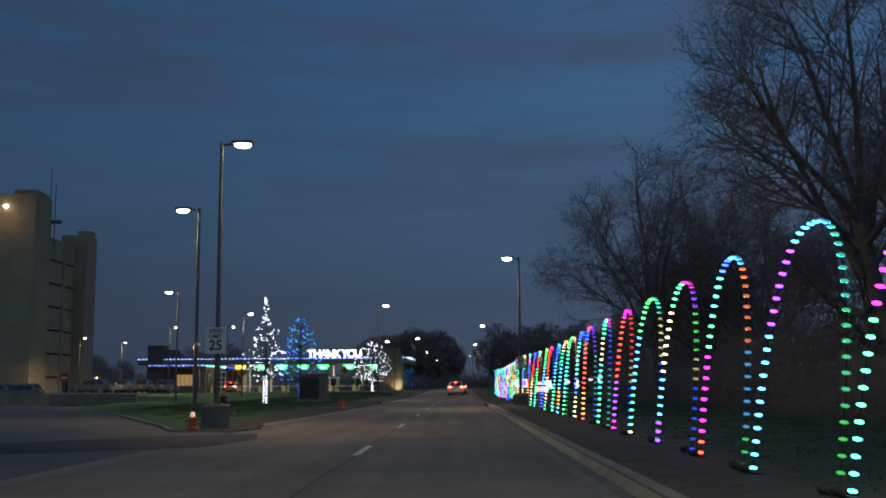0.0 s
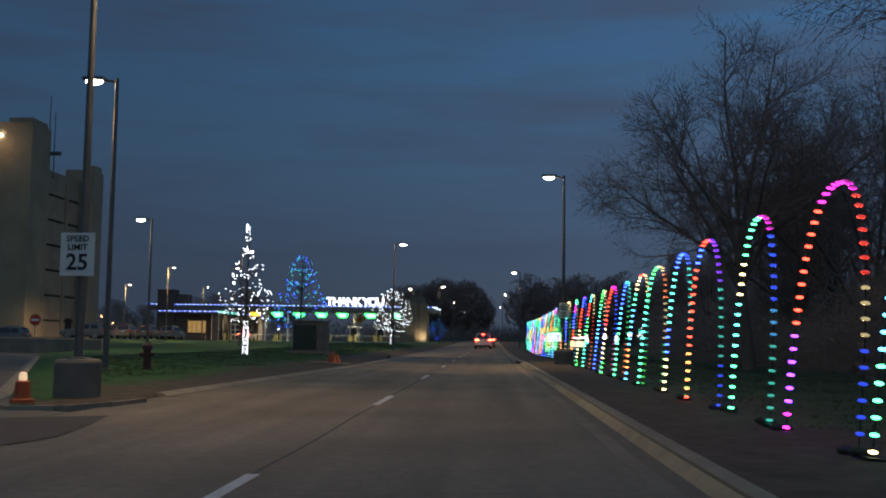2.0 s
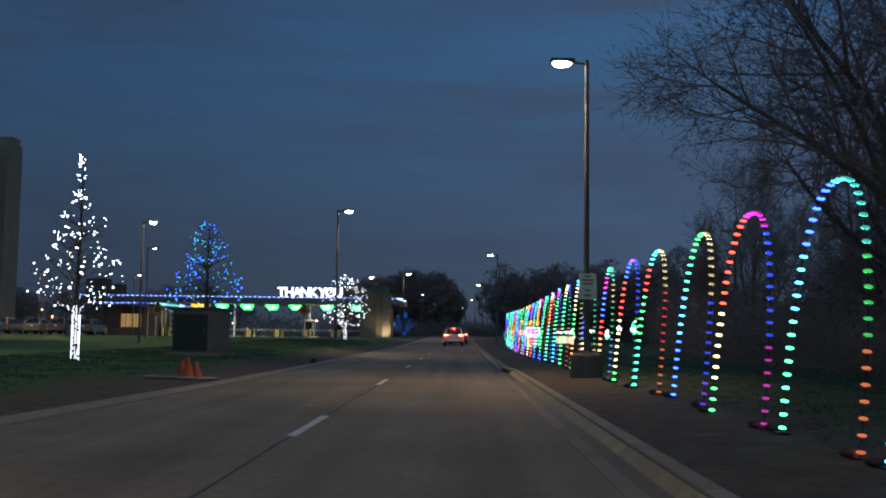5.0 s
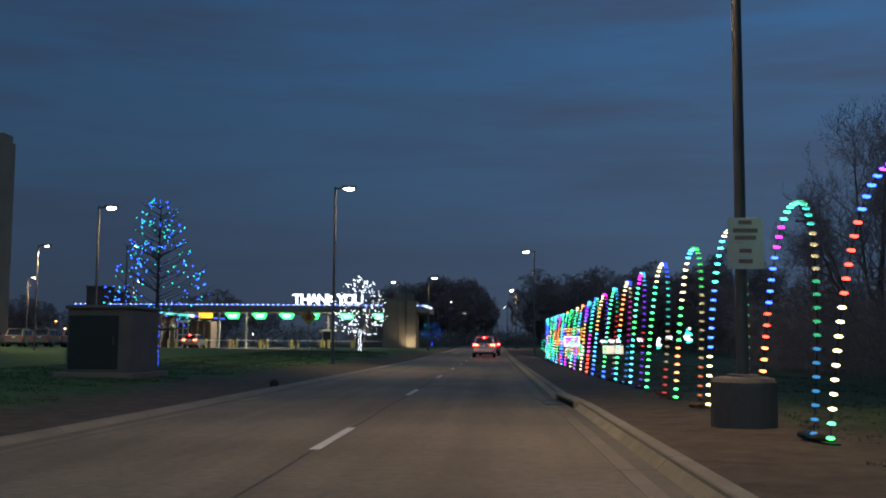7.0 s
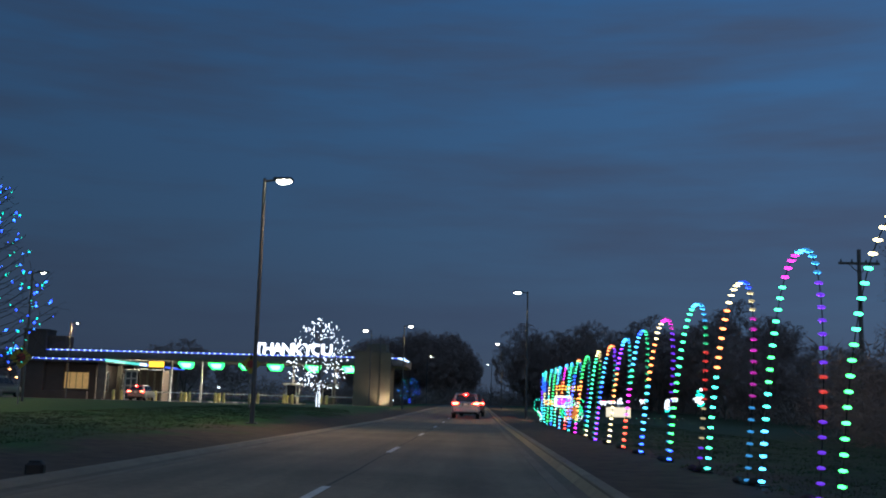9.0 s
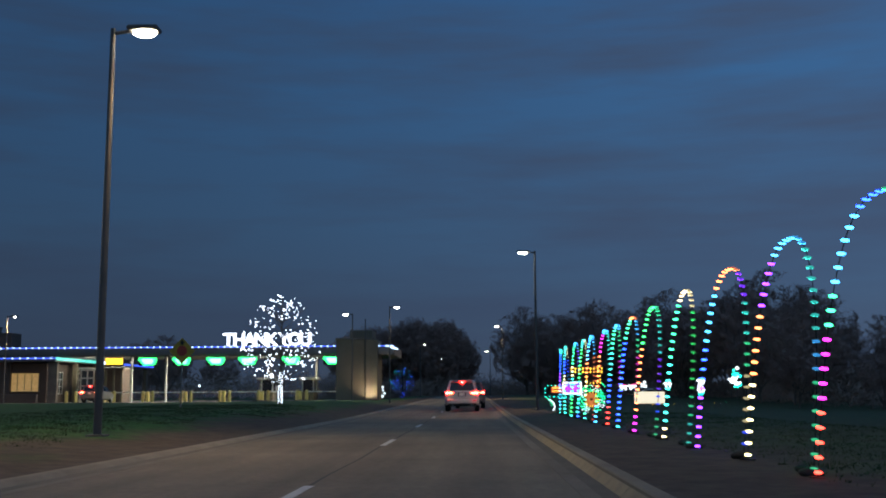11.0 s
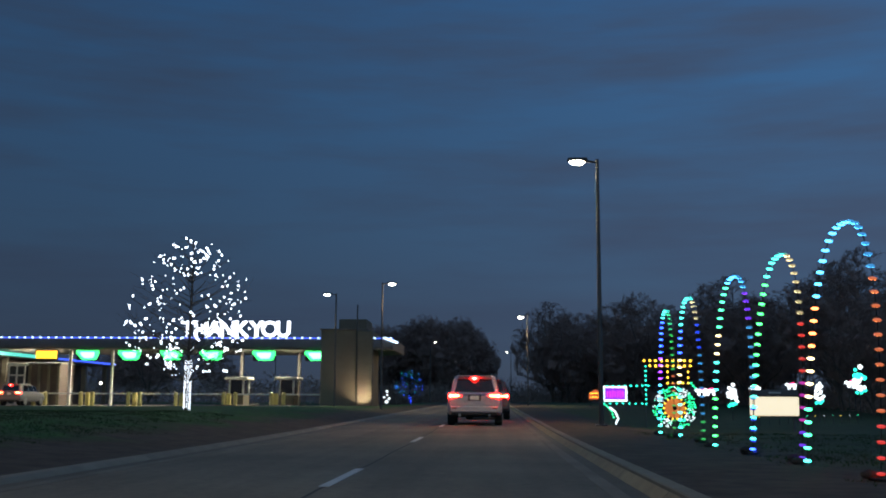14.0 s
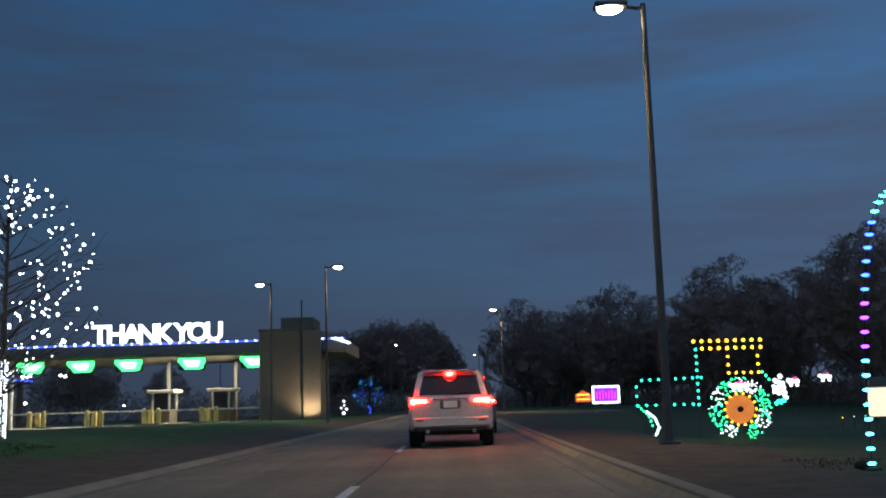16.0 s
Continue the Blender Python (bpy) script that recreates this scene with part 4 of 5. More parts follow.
lit_tree(-10.5, 60.5, "young slim tree strung with cool white lights", 1, 6.35, 1.55, [(0, 1.15), (0.12, 1.6), (0.3, 1.3), (0.5, 0.85), (0.64, 0.62), (0.68, 0.25), (1, 0.08)], 300, [G_WHITE], (G_WRAP, 0.8), 1.6, 0.66)
lit_tree(-11.6, 81.0, "young tree strung with blue and teal lights", 2, 6.4, 1.5, [(0, 1.5), (0.1, 2.35), (0.35, 1.85), (0.55, 1.25), (0.8, 0.95), (0.92, 0.7), (1, 0.2)], 340, [G_TBLUE, G_TTEAL, G_TBLUE, G_TCYAN, G_TTEAL], (G_TBLUE, 0.18), 1.5, 0.74)
lit_tree(-9.9, 128.2, "rounded tree strung with cool white lights", 4, 6.35, 1.15, [(0, 0.8), (0.08, 1.6), (0.3, 2.3), (0.5, 2.25), (0.7, 1.85), (0.88, 1.2), (1, 0.3)], 400, [G_WHITE], (G_WRAP, 0.85), 1.75, 0.88)
lit_tree(-10.3, 235.0, "small shrub-like tree strung with blue lights", 6, 4.6, 1.3, [(0, 1.4), (0.25, 2.2), (0.6, 1.9), (0.9, 1.5), (1, 0.6)], 95, [G_TBLUE, G_TBLUE, G_TCYAN, G_TTEAL], (G_TBLUE, 0.35), 1.2, 0.95)

# ---- lit figures and boards on the field past the arches ----
tr = thing("light_tractor", 8.1, 132.5, ground_z(8.1, 132.5), "flat wire tractor outlined in green and amber lights", "light display")
wire = Shape()


def bulb_line(pts, step, material, parent, r0=0.038):
    ball = Shape().ball((0, 0, 0), r0, 6, 4).mesh("bulb", material)
    for (x0, z0), (x1, z1) in zip(pts, pts[1:]):
        ln = math.hypot(x1 - x0, z1 - z0)
        n = max(1, int(ln / step))
        wire.tube((x0, 0.03, z0), (x1, 0.03, z1), 0.012, None, 5)
        for k in range(n):
            piece("bulb", ball, parent, pose(x0 + (x1 - x0) * k / n, 0, z0 + (z1 - z0) * k / n))


tread = [Shape().ball((0, 0, 0), 0.017, 6, 4, (1.8, 0.9, 0.9)).mesh("bulb", m) for m in (G_PALE, G_GREEN)]
ring = lambda cx, cz, rr, n=24: [(cx + rr * math.cos(2 * math.pi * k / n), cz + rr * math.sin(2 * math.pi * k / n)) for k in range(n + 1)]  # noqa: E731
bulb_line([(-1.15, 2.62), (0.65, 2.62), (0.65, 2.42), (-1.15, 2.42)], 0.22, G_AMBER, tr, 0.05)
bulb_line([(-1.1, 2.4), (-1.1, 0.75)], 0.17, G_TEAL, tr)
bulb_line([(-0.25, 2.4), (-0.25, 1.75), (0.55, 1.75), (0.55, 2.4)], 0.2, G_AMBER, tr, 0.04)
bulb_line([(-1.0, 1.65), (-2.6, 1.62), (-2.75, 1.45), (-2.75, 0.95), (-1.0, 0.95)], 0.22, G_TEAL, tr)
bulb_line([(0.65, 1.75), (0.9, 1.45)], 0.12, G_GREEN, tr)
bulb_line([(-2.5, 0.78), (-2.3, 0.62), (-2.2, 0.36), (-2.3, 0.14), (-2.45, 0.08)], 0.07, G_PALE, tr, 0.04)
bulb_line([(-2.72, 0.95), (-2.45, 0.65), (-2.33, 0.3)], 0.1, G_GREEN, tr, 0.03)
bulb_line(ring(0, 0.78, 0.42, 14), 0.17, G_AMBER, tr, 0.034)
r_ = random.Random(3)
for k in range(290):
    a_, q_ = 2 * math.pi * k / 290, r_.choice((0.52, 0.60, 0.68, 0.76, 0.82)) + r_.uniform(-0.02, 0.02)
    if abs(a_ - 1.5 * math.pi) < 0.22:
        continue
    seg = int(a_ / (2 * math.pi) * 16) % 4
    piece("bulb", tread[1 if seg in (0, 1) else (0 if seg == 2 else r_.randrange(2))], tr, pose(q_ * math.cos(a_), 0.0, 0.78 + q_ * math.sin(a_), 0, math.degrees(-a_) + r_.uniform(-30, 30)))
part("hub", Shape().tube((0, 0.08, 0.78), (0, 0.04, 0.78), 0.38, None, 24), G_HUB, tr, "orange glowing hub disc")
part("hub_cap", Shape().tube((0, 0.04, 0.78), (0, 0.0, 0.78), 0.08, None, 14), M_DARK, tr, "dark hub middle")
part("frame", wire, M_POLE, tr, "thin dark wire frame")
for x in (-2.5, -1.1, 0.0, 0.6):
    part("stake", Shape().tube((x, 0.06, -0.1), (x, 0.06, 0.9), 0.015, None, 6), M_POLE, tr)

px_, py_ = 11.5, 181.8
pb = thing("purple_board", px_, py_, ground_z(px_, py_), "board with a white lit rim and purple lights", "light display")
pz_ = 1.69 - ground_z(px_, py_)
part("panel", Shape().box((0, 0, pz_), (1.74, 0.08, 1.02), 0, 0.03), G_PURPLE, pb)
part("rim", Shape().box((0, -0.04, pz_ + 0.58), (2.04, 0.12, 0.14), 0, 0.05).box((0, -0.04, pz_ - 0.58), (2.04, 0.12, 0.14), 0, 0.05).box((-0.95, -0.04, pz_), (0.14, 0.12, 1.02), 0, 0.05).box((0.95, -0.04, pz_), (0.14, 0.12, 1.02), 0, 0.05), G_PALE, pb)
for x in (-0.8, 0.8):
    part("leg", Shape().tube((x, 0.08, -0.05), (x, 0.08, pz_ - 0.6), 0.04, None, 6), M_POLE, pb)
for k in range(7):
    part("lit_bar", Shape().box((-0.66 + 0.22 * k, -0.06, pz_ - 0.03), (0.09, 0.03, 0.48 + 0.10 * (k % 3)), 0, 0.02), G_VIOLET, pb)
oh = thing("orange_house", 9.85, 182.0, ground_z(9.85, 182), "little house shape filled with orange lights", "light display")
oz_ = 1.62 - ground_z(9.85, 182)
part("wall", Shape().prism([(-0.56, oz_ - 0.42), (0.56, oz_ - 0.42), (0.56, oz_ + 0.10), (0.0, oz_ + 0.44), (-0.56, oz_ + 0.10)], -0.05, 0.05), G_ORANGE, oh)
part("lit_band", Shape().box((0, -0.07, oz_ + 0.10), (0.9, 0.03, 0.05)).box((0, -0.07, oz_ - 0.22), (0.9, 0.03, 0.05)), G_AMBER, oh)
part("door_outline", Shape().box((-0.14, -0.07, oz_ - 0.06), (0.05, 0.03, 0.3)).box((0.14, -0.07, oz_ - 0.06), (0.05, 0.03, 0.3)), M_DARK, oh)
for x in (-0.45, 0.45):
    part("leg", Shape().tube((x, 0.08, -0.05), (x, 0.08, oz_ - 0.3), 0.03, None, 6), M_POLE, oh)

lb = thing("lit_board", 10.98, 128.9, ground_z(10.98, 128.9), "wide blank backlit board glowing warm white", "board")
zb_ = 0.80 - ground_z(10.98, 128.9)
part("panel", Shape().box((0, 0, zb_), (1.66, 0.30, 0.66), 0, 0.03), G_BOARD, lb)
part("rim", Shape().box((0, 0.02, zb_ + 0.35), (1.70, 0.34, 0.04), 0, 0.015).box((0, 0.02, zb_ - 0.35), (1.70, 0.34, 0.04), 0, 0.015), M_FASCIA, lb)
part("header", Shape().box((0, 0.02, zb_ + 0.475), (1.66, 0.26, 0.20), 0, 0.02), M_FASCIA, lb, "dark grey panel above the lit face")
part("printed_line", Shape().box((0, -0.12, zb_ + 0.475), (0.42, 0.02, 0.06), 0, 0.008), M_SIGN, lb)
for x in (-0.7, 0.7):
    part("leg", Shape().box((x, 0.04, (zb_ - 0.35) / 2 - 0.05), (0.08, 0.08, zb_ - 0.3), 0, 0.01), M_FASCIA, lb)


def lit_shape(x, y, zc, size, top, seed, label):
    """A plain upright shape of glowing lumps on a stake, paler below."""
    r = random.Random(seed)
    z0 = ground_z(x, y)
    t = thing("lit_shape", x, y, z0, label, "light display", "upright lit shapes on the field")
    z = zc - z0
    for name, m, dz, w, h, n in (("upper_light", top, 0.24, 0.20, 0.20, 10), ("lower_light", G_PALE, -0.10, 0.26, 0.26, 16), ("foot_light", G_TEAL, -0.46, 0.20, 0.10, 5)):
        for _ in range(n):
            part(name, Shape().ball((r.uniform(-w, w) * size, r.uniform(-0.04, 0.04), z + (dz + r.uniform(-h, h)) * size), r.uniform(0.06, 0.10) * size, 8, 6), m, t)
    part("crown_light", Shape().ball((0.04 * size, 0, z + 0.56 * size), 0.10 * size, 10, 8), G_PALE, t)
    part("stake", Shape().tube((0, 0.1, -0.1), (0, 0.1, z), 0.02, None, 6), M_POLE, t)


def lit_animal(x, y, zc, size, seed):
    """A small four-legged shape of white lights with a rose-coloured back."""
    r = random.Random(seed)
    z0 = ground_z(x, y)
    z = zc - z0
    t = thing("lit_animal", x, y, z0, "small white lit animal shape with a rose-coloured back", "light display", "lit animal shapes on the field")
    t.matrix_basis = pose(x, y, z0, 0, 0, r.uniform(-15, 15))
    s = Shape()
    for k in range(9):
        s.ball(((-0.30 + 0.075 * k) * size, r.uniform(-0.04, 0.04), z + r.uniform(-0.05, 0.06) * size), 0.12 * size, 8, 6)
    part("body_lights", s, G_PALE, t)
    for lx in (-0.28, -0.16, 0.16, 0.28):
        part("leg_lights", Shape().ball((lx * size, 0, z - 0.22 * size), 0.06 * size, 8, 6, (1, 1, 2.4)), G_PALE, t)
    part("head_lights", Shape().ball((-0.40 * size, 0, z + 0.10 * size), 0.11 * size, 8, 6).ball((-0.50 * size, 0, z + 0.04 * size), 0.07 * size, 8, 6), G_PALE, t)
    part("back_lights", Shape().ball((0.02 * size, -0.03, z + 0.16 * size), 0.09 * size, 8, 6, (2.4, 1, 0.9)).ball((0.14 * size, -0.03, z + 0.23 * size), 0.06 * size, 8, 6), G_ROSE, t)
    for lx in (-0.22, 0.22):
        part("stake", Shape().tube((lx * size, 0.06, -0.1), (lx * size, 0.06, z), 0.015, None, 6), M_POLE, t)


lit_shape(13.55, 146.75, 1.30, 1.0, G_PALE, 1, "upright shape of pale and teal lights on a stake")
lit_shape(17.0, 143.4, 1.40, 0.85, G_PALE, 5, "squat shape of pale lights with a teal foot")
lit_shape(20.9, 149.0, 2.15, 1.35, G_TEAL, 8, "upright shape of teal and pale lights on a stake")
for k, (x, y, z) in enumerate(((12.3, 148.5, 1.55), (13.5, 152.0, 1.60), (16.9, 155.4, 1.80), (21.4, 163.8, 2.15), (21.0, 150.6, 2.05))):
    lit_animal(x, y, z, 0.66 + 0.005 * (y - 140), k)
for k in range(12):
    x, y = 12.6 + 0.55 * k, 137.5 + 0.5 * k
    b = thing("path_light", x, y, ground_z(x, y), "tiny low light on a short stake in the field", "lamp", "low lights on the field")
    part("stake", Shape().tube((0, 0, -0.05), (0, 0, 0.35), 0.015, None, 5), M_POLE, b)
    part("globe", Shape().ball((0, 0, 0.37), 0.016, 6, 5), (G_AMBER, G_PALE, G_GREEN)[k % 3], b)
b = thing("light_clump", -13.3, 233.0, ground_z(-13.3, 233), "low clump of white lights on the far lawn", "light display")
part("glow_lumps", Shape().ball((0, 0, 0.5), 0.2, 8, 6).ball((0.35, 0, 0.95), 0.15, 8, 6).ball((-0.3, 0, 1.1), 0.13, 8, 6).ball((0.05, 0, 1.9), 0.16, 8, 6).ball((0.1, 0, 1.4), 0.12, 8, 6), G_PALE, b)
part("stake", Shape().tube((0, 0.1, -0.1), (0, 0.1, 0.5), 0.03, None, 6), M_POLE, b)

# ---- toll plaza ----
PZ = 0.45
canopy = thing("toll_canopy", -31.0, 184.0, PZ, "long grey toll canopy edged with blue lights", "canopy")
part("roof", Shape().box((0, 0, 5.25), (47.4, 11.0, 0.95), 0, 0.06), M_FASCIA, canopy)
part("fascia", Shape().box((0, -5.56, 5.3), (47.4, 0.10, 0.72), 0, 0.02), M_FASCIA, canopy)
part("roof_deck", Shape().box((0, 0, 5.78), (47.0, 10.6, 0.1), 0, 0.02), M_FASCIA, canopy)
part("strip_light", Shape().box((0, -5.66, 5.72), (47.4, 0.07, 0.09), 0, 0.02), G_STRIP, canopy, "blue strip light along the roof edge")
dot = Shape().box((0, 0, 0), (0.16, 0.05, 0.12)).mesh("strip_bulb", G_STRIPW)
for k in range(70):
    piece("strip_bulb", dot, canopy, pose(-23.4 + 0.68 * k, -5.72, 5.73))
part("end_strip", Shape().path([(23.0, -5.74, 5.74), (24.1, -5.74, 5.34)], 0.09, 8), G_STRIPW, canopy, "pale strip light slanting down at the roof's end")
for x in (-4.7, -1.0):
    part("column", Shape().box((x, -3.2, 2.4), (0.22, 0.26, 4.8), 0, 0.03), M_WHITE, canopy, "slim white column")
for x in (14.6, 9.4, -18.0):
    part("column", Shape().box((x, 1.0, 2.4), (0.28, 0.36, 4.8), 0, 0.04), M_POLE, canopy)
for k, ch in enumerate("THANK YOU"):
    if ch != " ":
        lettering(ch, 1.85, G_LETTER, canopy, pose(6.2 + 1.14 * k - (0.95 if k > 5 else 0), -5.5, 6.42, 90, 0, 0), 0.1, "letter", 1.02)
part("letter_rail", Shape().box((10.5, -5.4, 5.86), (9.6, 0.08, 0.08)), M_POLE, canopy)
for k, x in enumerate((-13.78, -18.2, -22.7, -26.1, -29.7, -33.3, -36.85)):
    ls = thing("lane_sign", x, 178.45, PZ + 4.70, "green lit lane sign hung under the canopy" if k < 6 else "amber lit lane sign hung under the canopy", "lane sign", "lit lane signs under the canopy")
    for hx in (-0.6, 0.6):
        part("hanger", Shape().tube((hx, 0.1, -0.05), (hx, 0.2, 0.12), 0.03, None, 6), M_POLE, ls)
    part("housing", Shape().box((0, 0.10, -0.45), (1.95, 0.20, 0.90), 0, 0.08), M_BLACK, ls)
    outline = [(-0.95, -0.06), (0.95, -0.06), (0.98, -0.30), (0.80, -0.78), (0.62, -0.86), (-0.45, -0.86), (-0.66, -0.62), (-0.98, -0.28)] if k < 6 else [(-0.9, -0.1), (0.9, -0.1), (0.9, -0.75), (-0.9, -0.75)]
    part("lit_face", Shape().prism(outline, -0.08, 0.01), G_GREENSIGN if k < 6 else G_YELSIGN, ls)
    if k < 6:
        part("bright_core", Shape().prism([(0.62 * a, -0.44 + 0.6 * (c + 0.44)) for a, c in outline], -0.11, -0.07), G_GREENCORE, ls, "pale green bright middle")

tower = thing("toll_tower", -11.2, 180.5, 0.35, "beige masonry tower at the end of the canopy", "tower")
part("main_block", Shape().box((-0.2, 0.9, 3.2), (3.9, 6.4, 6.6), 0, 0.05), M_BEIGE2, tower)
part("front_wing", Shape().box((1.6, -0.3, 3.2), (1.3, 4.6, 6.5), 0, 0.05), M_BEIGE2, tower)
part("upper_block", Shape().box((0.2, 2.0, 7.0), (2.4, 4.0, 1.2), 0, 0.05), M_BEIGE2, tower)
part("coping", Shape().box((-0.2, 0.9, 6.55), (4.1, 6.6, 0.14), 0, 0.03), M_CONC, tower)
part("downpipe", Shape().tube((0.9, -2.4, 0), (0.9, -2.4, 8.6), 0.06, None, 8), M_POLE, tower)
part("ground_light", Shape().box((1.55, -3.6, 0.14), (0.3, 0.2, 0.12), 0, 0.03), G_UP, tower, "small lit floodlight")
li = bpy.data.lights.new("flood_light", "SPOT")
li.energy, li.color, li.spot_size, li.spot_blend = 420.0, (1.0, 0.80, 0.52), radians(120), 0.9
ob = new("flood_light", li)
ob.parent = tower
ob.matrix_basis = look((1.55, -3.5, 0.25), (1.2, -2.2, 3.0))

for k, x in enumerate((-16.8, -21.2)):
    b = thing("toll_booth", x, 182.5, PZ, "small white toll booth with dark windows", "toll booth", "toll booths")
    part("base", Shape().box((0, 0, 0.5), (1.3, 2.2, 1.0), 0, 0.03), M_BEIGE2, b)
    for sx in (-0.6, 0.6):
        for sy in (-1.05, 1.05):
            part("corner_post", Shape().box((sx, sy, 1.65), (0.14, 0.14, 1.3), 0, 0.02), M_WHITE, b)
    part("roof", Shape().box((0, 0, 2.42), (2.0, 2.7, 0.26), 0, 0.05), M_WHITE, b)
    part("window", Shape().box((0, 0, 1.65), (1.14, 2.04, 1.28)), M_CARGLASS, b)
    part("island", Shape().box((0, 0, 0.07), (1.7, 9.0, 0.16), 0, 0.04), M_CONC, b)
for k in range(7):
    x = -15.0 - 4.05 * k
    for sx in (-0.5, 0.5):
        b = thing("bollard", x + sx - 1.9, 178.2, PZ, "thick yellow steel bollard beside a toll lane", "bollard", "yellow bollards")
        part("post", Shape().lathe((0, 0, 0), [(0.17, 0), (0.17, 1.05), (0.12, 1.16), (0.03, 1.2)], 12), M_YELLOW, b)
    b = thing("barrier_arm", x, 179.4, PZ, "lowered white barrier arm across a toll lane", "barrier", "toll barriers")
    part("arm", Shape().box((0, 0, 1.02), (3.3, 0.07, 0.12), 0, 0.02), M_WHITE, b)
    part("cabinet", Shape().box((1.75, 0.1, 0.55), (0.34, 0.4, 1.1), 0, 0.03), M_YELLOW, b)
gb = thing("glazed_booth", -40.9, 182.6, PZ, "white framed glazed entrance booth by the office", "booth")
part("glass", Shape().box((0, 0, 1.75), (1.5, 1.5, 3.4)), M_WINDOW, gb, "dark glass")
for q in range(3):
    part("upright", Shape().box((-0.72 + 0.72 * q, -0.78, 1.75), (0.15, 0.1, 3.5), 0, 0.02), M_WHITE, gb)
for q in range(5):
    part("rail", Shape().box((0, -0.79, 0.06 + 0.85 * q), (1.6, 0.1, 0.13), 0, 0.02), M_WHITE, gb)
part("roof", Shape().box((0, 0, 3.6), (1.8, 1.8, 0.2), 0, 0.03), M_WHITE, gb)
tc = thing("toll_cabin", -38.55, 183.6, PZ, "brown masonry cabin with narrow pilasters beside the lanes", "building")
part("wall", Shape().box((0, 0, 1.8), (2.9, 3.0, 3.6), 0, 0.04), M_BROWN, tc)
for q in range(4):
    part("pilaster", Shape().box((-1.3 + 0.87 * q, -1.54, 1.75), (0.26, 0.1, 3.5), 0, 0.02), M_BEIGE2, tc)
part("roof", Shape().box((0, 0, 3.68), (3.1, 3.3, 0.16), 0, 0.03), M_FASCIA, tc)
cl = bpy.data.lights.new("canopy_light", "AREA")
cl.shape, cl.size, cl.size_y, cl.energy, cl.color = "RECTANGLE", 26.0, 0.5, 4200.0, (1.0, 0.93, 0.72)
clo = new("canopy_light", cl)
clo.parent = canopy
clo.matrix_basis = pose(2.5, -1.5, 4.7)

office = thing("toll_office", -44.0, 190.0, PZ, "low tan toll office with a lit canopy edge", "building")
part("wall", Shape().box((-4.6, 2, 2.1), (8.8, 26, 4.2), 0, 0.05), M_BROWN, office)
part("roof", Shape().box((-3.6, 4.25, 4.55), (9.7, 33.5, 0.5), 0, 0.05), M_FASCIA, office)
for y0, y1, hgt, glow_m, lab in ((-12.5, 0.2, 0.30, G_STRIPT, "teal strip light along the canopy edge"), (0.2, 3.0, 0.34, G_STRIPW, "white strip light along the canopy edge"), (3.0, 21.0, 0.16, G_STRIP, "blue strip light along the canopy edge")):
    part("edge_light", Shape().box((1.32, (y0 + y1) / 2, 4.58), (0.06, y1 - y0, hgt)), glow_m, office, lab)
part("front_edge_light", Shape().box((-3.6, -12.55, 4.62), (9.7, 0.08, 0.10)), G_STRIP, office, "blue strip light along the front edge")
for k in range(6):
    part("column", Shape().box((0.72, -11.6 + 6.2 * k, 2.15), (0.5 if k else 1.0, 0.5, 4.3), 0, 0.04), M_BEIGE2 if k else M_CONC, office)
for k in range(4):
    wdw = part("window", Shape().box((-0.17, -8 + 5.4 * k, 2.1), (0.05, 2.2, 2.4)), M_WINDOW, office)
    fr = Shape()
    for q in range(4):
        fr.box((-0.13, -8 + 5.4 * k - 1.1 + 0.73 * q, 2.1), (0.06, 0.07, 2.4))
        fr.box((-0.13, -8 + 5.4 * k, 0.95 + 0.77 * q), (0.06, 2.2, 0.07))
    part("window_frame", fr, M_WHITE, wdw)
wdw = part("window", Shape().box((-3.3, -11.03, 2.15), (4.6, 0.05, 1.9)), G_WIN, office, "wide window lit warm from inside")
for q in range(7):
    part("mullion", Shape().box((-5.6 + 4.6 * q / 6, -11.07, 2.15), (0.08 if q in (0, 2, 6) else 0.05, 0.06, 1.9)), M_POLE, wdw)
part("blind", Shape().box((-4.9, -11.065, 2.5), (1.2, 0.02, 1.1)), M_BEIGE2, wdw)
part("sill", Shape().box((-3.3, -11.08, 1.15), (4.9, 0.14, 0.1), 0, 0.02), M_CONC, wdw)
part("planter", Shape().box((-3.6, -11.9, 0.45), (5.6, 0.7, 0.9), 0, 0.05), M_BROWN, office)

sh = thing("stair_house", -51.5, 179.4, PZ - 0.02, "brown masonry block rising above the toll canopy", "building")
part("main_block", Shape().box((0, 0, 4.0), (2.7, 3.0, 8.0), 0, 0.05), M_BROWN, sh)
part("wing", Shape().box((2.45, 0.3, 3.7), (2.2, 2.4, 7.4), 0, 0.05), M_BROWN, sh)
part("coping", Shape().box((0, 0, 8.06), (2.9, 3.2, 0.14), 0, 0.03), M_BROWN, sh)
for k in range(12):
    piece("edge_bulb", dot, office, pose(-8.2 + 0.82 * k, -12.62, 4.63))

